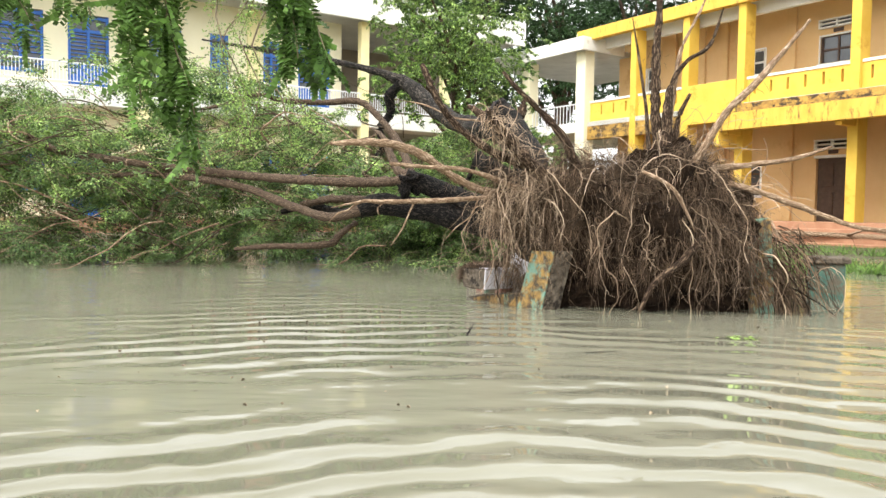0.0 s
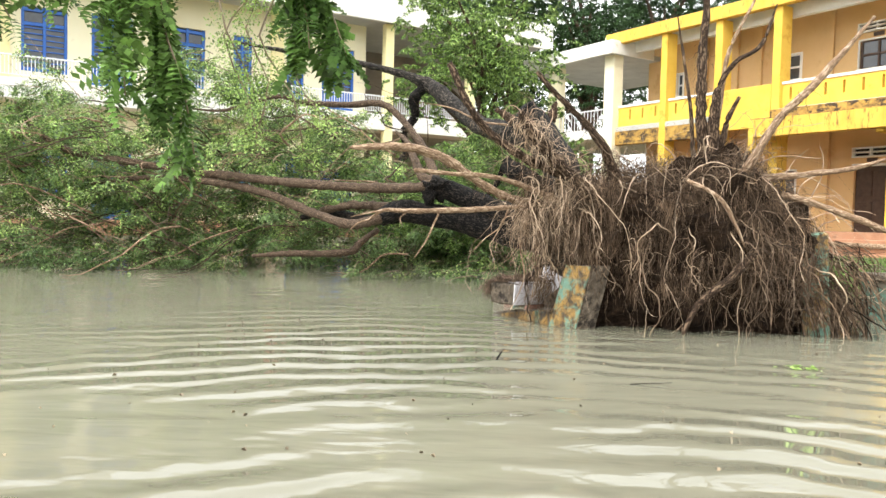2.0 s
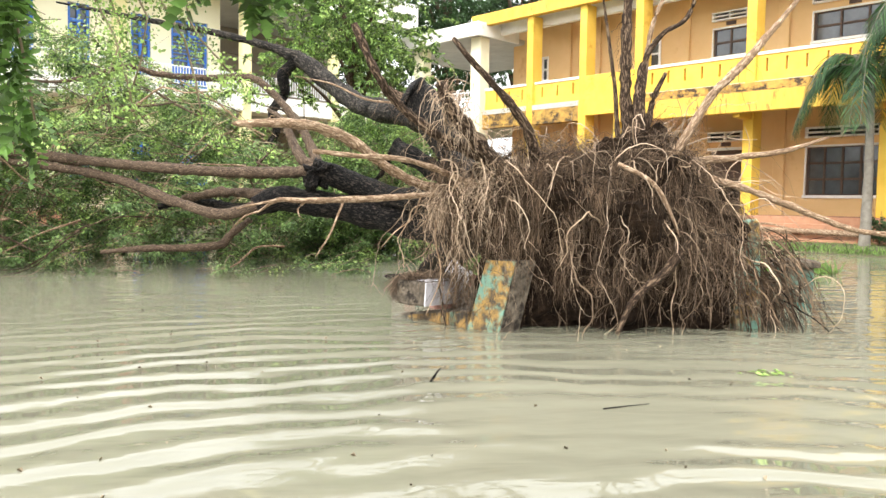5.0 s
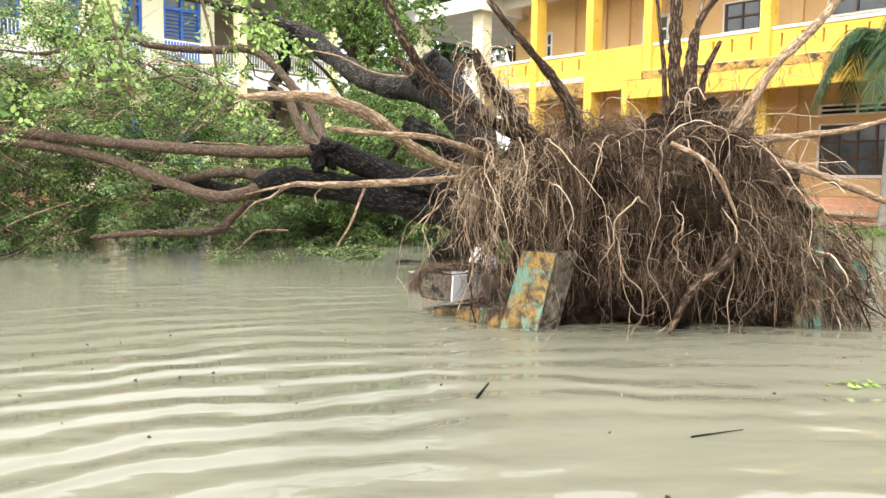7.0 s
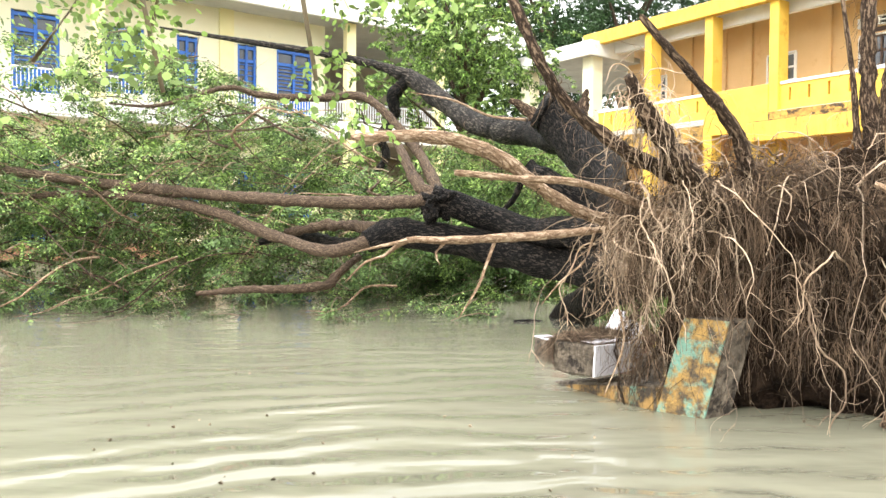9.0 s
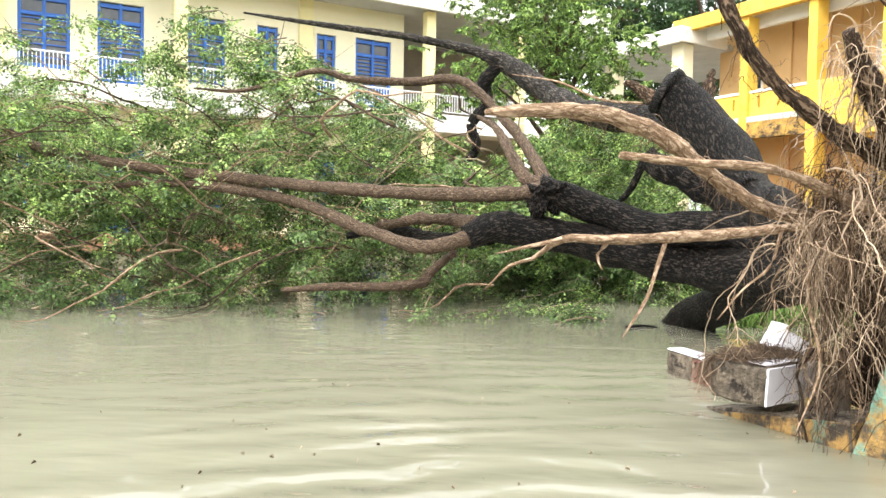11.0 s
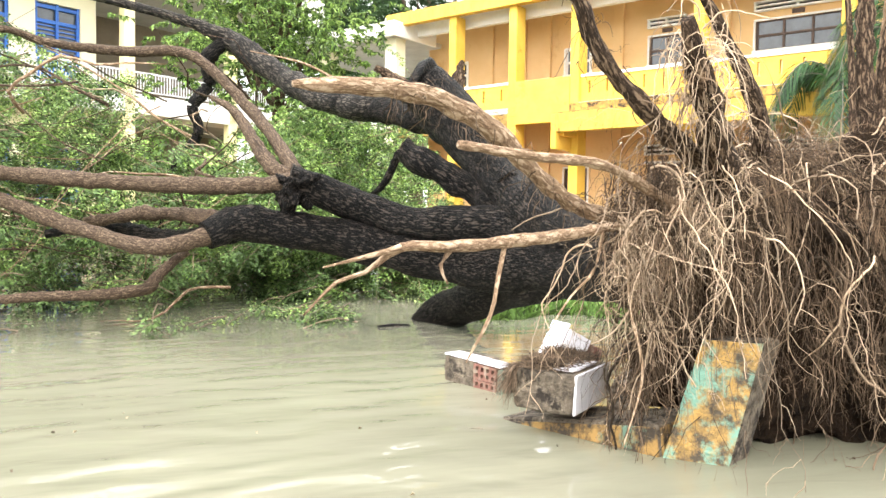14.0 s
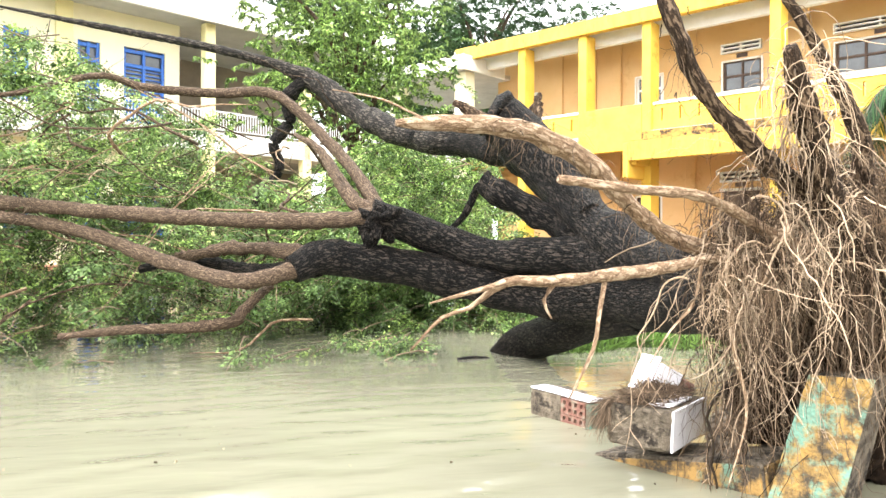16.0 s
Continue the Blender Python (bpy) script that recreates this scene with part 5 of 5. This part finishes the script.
def build_debris():
    # leaning painted slab
    s = empty("leaning_slab", pose(0.98, 7.62, 0), "leaning planter slab with flaking green and ochre paint", "slab")
    bm = bmesh.new()
    bl, br, tl, tr = Vector((-0.245, 0.08, -0.15)), Vector((-0.025, -0.129, -0.15)), Vector((-0.085, -0.05, 0.57)), Vector((0.105, -0.23, 0.57))
    back = Vector((0.20, 0.11, 0.0))
    vs = [bm.verts.new(q) for q in (bl, br, tr, tl, bl + back, br + back, tr + back, tl + back)]
    for f in ((0, 1, 2, 3), (5, 4, 7, 6), (1, 5, 6, 2), (4, 0, 3, 7), (3, 2, 6, 7), (4, 5, 1, 0)):
        bm.faces.new([vs[i] for i in f])
    bmesh.ops.bevel(bm, geom=bm.edges[:], offset=0.014, segments=2, affect="EDGES")
    bmesh.ops.subdivide_edges(bm, edges=bm.edges[:], cuts=3, use_grid_fill=True)
    for v in bm.verts:
        v.co += Vector((1, 1, 1)) * 0.012 * noise.noise(v.co * 9)
    part("slab_body", bm, CONC, s, "earth-stained broken concrete")
    bm = bmesh.new()
    push = (br - bl).cross(tl - bl).normalized() * 0.016
    vs = [bm.verts.new(q) for q in (bl + push, br + push, tr + push, tl + push, bl, br, tr, tl)]
    for f in ((0, 1, 2, 3), (1, 5, 6, 2), (4, 0, 3, 7), (3, 2, 6, 7)):
        bm.faces.new([vs[i] for i in f])
    part("painted_face", bm, PATCHY, s, "flaking green and ochre paint")
    # lying slab, one end sunk in the water
    p = empty("lying_slab", pose(0.525, 8.09, 0.0, 0, -9, -61.3), "low broken planter wall lying in the water", "slab")
    part("wall_piece", rubble(-0.48, 0.47, 0.0, 0.42, -0.30, 0.085, 0.012, 31), CONC, p)
    part("painted_edge", rubble(-0.475, 0.465, -0.014, 0.004, -0.28, 0.066, 0.004, 32), PATCHO, p, "ochre and green flaking paint")
    part("painted_edge", rubble(0.466, 0.482, 0.02, 0.40, -0.28, 0.06, 0.004, 33), PATCHO, p, "ochre and green flaking paint")
    # tiled concrete block on the slab
    b = empty("concrete_block", pose(0.435, 7.965, 0.135, 2, 1, 42), "broken concrete block with white tiled face", "block")
    part("block_core", rubble(0, 0.55, 0, 0.32, 0.0, 0.205, 0.014, 34), CONC, b, "dark stained concrete core")
    for k in range(3):
        part("tile", box(0.004 + 0.182 * k, 0.184 + 0.182 * k, -0.015, -0.002, 0.008, 0.208, 0.002), TILE, b, "white glazed tile")
    part("tile", box(0.05, 0.40, 0.02, 0.13, 0.212, 0.222, 0.002), TILE, b, "white glazed tile under litter")
    n = 2600
    q = np.stack([rng.uniform(0.0, 0.54, n), rng.beta(2.2, 1.4, n) * 0.32, np.full(n, 0.215)], 1)
    q[:, 2] += 0.05 * rng.uniform(0, 1, n) * (0.4 + 0.6 * np.sin(q[:, 0] * 11) ** 2)
    q = strands(q, np.stack([rng.normal(0, 1, n), rng.normal(0, 1, n), rng.normal(0.1, 0.3, n)], 1), rng.uniform(0.02, 0.09, n), rng.uniform(0, 0.12, n), rng.uniform(0.1, 0.4, n), 5)
    q[:, :, 2] = np.maximum(q[:, :, 2], 0.214)
    hang = 420
    w = np.stack([rng.uniform(-0.01, 0.10, hang), np.full(hang, 0.325) + rng.uniform(-0.02, 0.01, hang), rng.uniform(0.16, 0.22, hang)], 1)
    w = strands(w, np.stack([rng.normal(-0.2, 0.5, hang), rng.normal(0.3, 0.4, hang), rng.normal(-0.2, 0.4, hang)], 1), rng.uniform(0.05, 0.2, hang), rng.uniform(0.2, 0.5, hang), rng.uniform(0.1, 0.35, hang), 5)
    q = np.concatenate([q, np.maximum(w, np.array([-9, -9, -0.02]))])
    v, f = thin_tubes(q, rng.uniform(0.0008, 0.0028, len(q)), np.full(len(q), 0.0008), 3)
    o = new("root_litter", fast_mesh("root_litter", v, f, ROOTP2))
    o.parent = b
    tagged(o, "root litter on the block", kind="stuff")
    # piece of wall with hollow bricks
    k = empty("brick_block", pose(0.527, 9.365, 0.0, 0, 1.5, -68), "broken masonry block with hollow red bricks", "block")
    part("render_coat", rubble(-0.29, 0.0, -0.12, 0.14, -0.30, 0.165, 0.008, 35), CONC, k, "grey rendered masonry")
    for j in range(3):
        x, z = 0.004, -0.145 + 0.102 * j
        cells = [(x + 0.02 + 0.05 * a, x + 0.045 + 0.05 * a, z + 0.014 + 0.044 * c, z + 0.040 + 0.044 * c) for a in range(4) for c in range(2)]
        part("brick", wall_with_holes(x, x + 0.215, z, z + 0.098, -0.118, 0.10, cells), BRICK, k, "hollow red brick")
        # thin dark sheet gives the brick holes their shade
        part("brick_hole_shade", box(x + 0.01, x + 0.205, -0.05, -0.04, z + 0.01, z + 0.09), DARK, k)
    part("mortar", rubble(0.221, 0.275, -0.115, 0.13, -0.3, 0.15, 0.008, 36), TEAL, k, "teal painted render edge")
    part("tile", box(-0.292, 0.04, -0.118, 0.02, 0.170, 0.181, 0.002), TILE, k, "white glazed tile")
    part("tile", box(0.044, 0.25, -0.112, 0.03, 0.166, 0.177, 0.002), TILE, k, "white glazed tile")
    # tilted end piece leaning on the block
    c = empty("tile_fragment", pose(0.86, 8.93, 0.0, 0, 28, 8), "white tiled brick fragment tilted on the rubble", "fragment")
    part("fragment_core", rubble(-0.20, 0.12, -0.08, 0.10, -0.15, 0.38, 0.012, 37), BRICK, c, "broken red brick")
    part("tile", box(-0.218, -0.203, -0.085, 0.10, 0.10, 0.42, 0.003), TILE, c, "white glazed tile")
    part("tile", box(-0.20, -0.02, -0.096, -0.083, 0.18, 0.39, 0.003), TILE, c, "white glazed tile")
    # half-buried tyre
    t = empty("tyre", pose(1.06, 8.13, 0.02, 62, 0, 24), "muddy worn tyre half buried under the roots", "tyre")
    bm = bmesh.new()
    prof = [(0.20, -0.085), (0.245, -0.098), (0.285, -0.09), (0.305, -0.065), (0.312, 0.0), (0.305, 0.065), (0.285, 0.09), (0.245, 0.098), (0.20, 0.085)]
    m = 48
    ring = [[bm.verts.new((r0 * math.cos(6.28319 * i / m), r0 * math.sin(6.28319 * i / m), h)) for r0, h in prof] for i in range(m)]
    for i in range(m):
        for j in range(len(prof) - 1):
            bm.faces.new((ring[i][j], ring[(i + 1) % m][j], ring[(i + 1) % m][j + 1], ring[i][j + 1])).smooth = True
    part("carcass", bm, TYRE, t)
    for i in range(40):
        for h in (-1, 1):
            bm = box(0.296, 0.324, -0.017, 0.017, 0.006 if h > 0 else -0.082, 0.082 if h > 0 else -0.006, 0.004)
            a = 6.28319 * (i + 0.25 * h) / 40
            bmesh.ops.rotate(bm, verts=bm.verts, matrix=Matrix.Rotation(a, 3, "Z"))
            part("tread_block", bm, TYRE, t)
    g = empty("planter_stub", pose(4.48, 9.0, 0.05, 0, 0, -20), "teal painted planter wall stub with dark cap", "planter")
    part("wall_piece", box(-0.18, 0.18, -0.2, 0.2, -0.4, 0.36, 0.015), TEAL, g)
    part("cap", box(-0.23, 0.23, -0.25, 0.25, 0.36, 0.43, 0.012), CONC, g, "dark concrete cap")
    g = empty("painted_slab", pose(3.16, 7.60, 0, 4, -4, -15), "upright ochre painted planter slab among the roots", "slab")
    part("wall_piece", box(-0.11, 0.11, -0.07, 0.07, -0.3, 0.92, 0.012), PATCHY, g)


build_debris()


# ---- overhanging tree beside the path, with hanging sprays ----
def build_overhang():
    t = empty("overhanging_tree", pose(-6.6, 3.2, -0.3), "standing tree whose leafy sprays hang over the water", "tree")
    ti = Matrix.Translation((6.6, -3.2, 0.3))
    at = lambda q: ti @ Vector(q)
    tube("trunk", [at((-6.6, 3.2, -0.5)), at((-6.5, 3.3, 1.6)), at((-6.3, 3.4, 3.4)), at((-6.2, 3.5, 5.2))], [0.24, 0.2, 0.17, 0.1], BARKM, t, step=0.2, sides=14, seed=41)
    tube("bough", [at((-6.3, 3.4, 3.2)), at((-4.6, 3.5, 3.9)), at((-2.9, 3.6, 3.8)), at((-1.4, 3.7, 3.3)), at((-0.5, 3.9, 2.9))], [0.12, 0.09, 0.06, 0.04, 0.015], BARKM, t, step=0.15, seed=42)
    drops = [((-1.27, 3.40), 1.40), ((-1.19, 3.50), 1.46), ((-1.10, 3.50), 1.20), ((-0.72, 3.50), 1.62), ((-0.51, 3.60), 1.60), ((-1.90, 3.50), 1.70), ((-1.71, 3.60), 1.80), ((-1.36, 3.45), 1.75),
             ((-1.02, 4.10), 1.25), ((-1.00, 4.20), 1.33), ((-0.87, 4.10), 1.27), ((-0.77, 4.20), 1.39), ((-1.07, 4.15), 1.28)]
    r = random.Random(5)
    paths = []
    for (x, y), low in drops:
        high = 3.9 - 0.25 * abs(x + 3) if x < -1.4 else 3.3 + 0.45 * (-1.4 - x)
        q = [Vector((x + r.gauss(0, 0.05) + 0.06 * math.sin(i), y + r.gauss(0, 0.04), high + (low - high) * i / 7)) for i in range(8)]
        tube("hanging_twig", [at(w) for w in q], [0.010, 0.006, 0.003], TWIG, t, sides=5, step=0.1, seed=r.randint(0, 99))
        side = Vector((r.gauss(0, 0.12), r.gauss(0, 0.08), -0.05))
        paths += [q, [w + side * (k / 7) ** 2 for k, w in enumerate(q)]]
    P = np.array([[tuple(at(w)) for w in q] for q in paths])
    near = P[:, 0, 1] > 3.85 - 3.2
    v, f = leafed(P[~near], 62, feather_leaf(7, 0.125, 0.0115, 0.036, 0.35), (0.6, 1.35), 0.95)
    o = new("foliage", fast_mesh("hanging_foliage", v, f, LEAFH))
    o.parent = t
    tagged(o, "drooping dark leaves", kind="stuff")
    v, f = leafed(P[near], 62, sprig_leaf(0.06, 0.0135, 4, True), (0.6, 1.25), 0.8)
    o = new("foliage", fast_mesh("hanging_bright_foliage", v, f, LEAFY))
    o.parent = t
    tagged(o, "drooping bright leaves", kind="stuff")


build_overhang()


# ---- grass and floating bits ----
def build_grass():
    n = 42000
    x, y = rng.uniform(1.5, 7.5, n), rng.uniform(12.3, 17.5, n)
    keep = (np.sin(x * 2.1) * np.sin(y * 1.7 + 1) + rng.normal(0, 0.35, n) > -0.25) & (y > 12.3 + 0.35 * np.sin(x * 3)) & (x > 1.5 + 0.12 * (y - 12))
    p = np.stack([x, y, np.full(n, -0.02)], 1)[keep]
    m = len(p)
    blade = np.array([(-0.004, 0, 0), (0.004, 0, 0), (0.003, 0.07, 0.02), (0, 0.16, 0.01)]), np.array([(0, 1, 2), (0, 2, 3)])
    v, f = scatter(blade, p, rng.uniform(0, 6.28, m), rng.uniform(0.2, 1.4, m), rng.normal(0, 0.3, m), rng.uniform(0.7, 1.9, m))
    tagged(new("water_grass", fast_mesh("water_grass", v, f, GRASS)), "green grass standing out of shallow flood water", "grass", kind="stuff")
    n = 14000
    s, d = rng.uniform(-14, 9, n), rng.uniform(3.4, 6.6, n)
    p = np.stack([13.61 - 0.5592 * s - 0.829 * d, 24.55 + 0.829 * s - 0.5592 * d, 0.02 + 0.0 * s], 1)
    v, f = scatter(blade, p, rng.uniform(0, 6.28, n), rng.uniform(0.3, 1.5, n), rng.normal(0, 0.3, n), rng.uniform(0.5, 1.4, n))
    tagged(new("bank_grass", fast_mesh("bank_grass", v, f, GRASS)), "trampled grass along the school steps", "grass", kind="stuff")


build_grass()


def build_floating():
    def stick(pts, w, label):
        e = empty("floating_stick", pose(*pts[0]), label, "stick")
        o = Matrix.Translation(-Vector(pts[0]))
        tube("stem", [o @ Vector(q) for q in pts], [w, w, w * 0.6], BARKD, e, sides=6, step=0.03, seed=3)

    stick([(0.20, 5.86, -0.01), (0.22, 5.83, 0.035), (0.25, 5.80, 0.09)], 0.007, "short dark stick poking out of the water")
    stick([(0.98, 5.18, 0.004), (1.10, 5.20, 0.008), (1.24, 5.22, 0.012)], 0.0035, "thin dark twig floating on the water")
    stick([(0.45, 12.15, 0.0), (0.62, 12.2, 0.01), (0.8, 12.2, 0.0)], 0.018, "dark stick floating near the trunk")
    w = empty("floating_weed", pose(2.30, 5.85, 0.0), "pale green weed sprig floating on the water", "weed")
    m = 26
    v, f = scatter(broad_leaf(0.09, 0.03), rng.normal(0, 0.045, (m, 3)) * np.array([1.3, 1, 0.1]) + np.array([0, 0, 0.012]), rng.uniform(0, 6.28, m), rng.uniform(-0.1, 0.4, m), rng.normal(0, 0.3, m), rng.uniform(0.35, 0.8, m))
    o = new("leaf_cluster", fast_mesh("leaf_cluster", v, f, LEAFY))
    o.parent = w
    tagged(o, "pale green floating leaves", kind="stuff")
    n = 160
    p = np.stack([rng.uniform(-3.5, 4.0, n), rng.uniform(3.5, 9.5, n), np.full(n, 0.006)], 1)
    v, f = scatter(broad_leaf(0.035, 0.016), p, rng.uniform(0, 6.28, n), rng.normal(0, 0.05, n), rng.normal(0, 0.1, n), rng.uniform(0.3, 1.1, n))
    tagged(new("floating_leaves", fast_mesh("floating_leaves", v, f, TWIG)), "small leaves and bits scattered on the water", "leaves", kind="stuff")


build_floating()


def build_bank():
    e = empty("lying_branch", YB @ pose(1.6, 3.2, 0.25), "long pale branch washed up along the school steps", "branch")
    tube("stem", [(0, 0.3, 0.25), (-1.5, 0.1, 0.20), (-3.2, -0.1, 0.16), (-5.2, 0.2, 0.14), (-7.0, 0.1, 0.05)], [0.03, 0.07, 0.085, 0.08, 0.04], BARKL, e, step=0.15, seed=61)
    tube("side_branch", [(-2.6, 0.0, 0.2), (-3.4, 0.5, 0.35), (-4.4, 0.9, 0.2)], [0.04, 0.03, 0.012], BARKL, e, step=0.15, seed=62)
    b = empty("shrub", YB @ pose(-4.9, 3.6, 0.1), "small dark green shrub beside the steps", "shrub")
    n = 70
    a, z = rng.uniform(0, 6.28, n), rng.uniform(0.0, 0.5, n)
    S = np.stack([0.35 * np.cos(a) * rng.uniform(0, 1, n), 0.35 * np.sin(a) * rng.uniform(0, 1, n), z], 1)
    P = twigs(S, np.stack([np.cos(a), np.sin(a), np.full(n, 0.9)], 1), rng.uniform(0.25, 0.55, n), rng.uniform(0, 0.4, n), 5)
    v, f = leafed(P, 26, broad_leaf(0.10, 0.045), (0.6, 1.2), 0.2)
    o = new("leaf_mass", fast_mesh("leaf_mass", v, f, LEAFD))
    o.parent = b
    tagged(o, kind="stuff")
    v, f = thin_tubes(P, np.full(n, 0.008), np.full(n, 0.003), 4)
    o = new("stem_mass", fast_mesh("stem_mass", v, f, TWIG))
    o.parent = b
    tagged(o, kind="stuff")


build_bank()
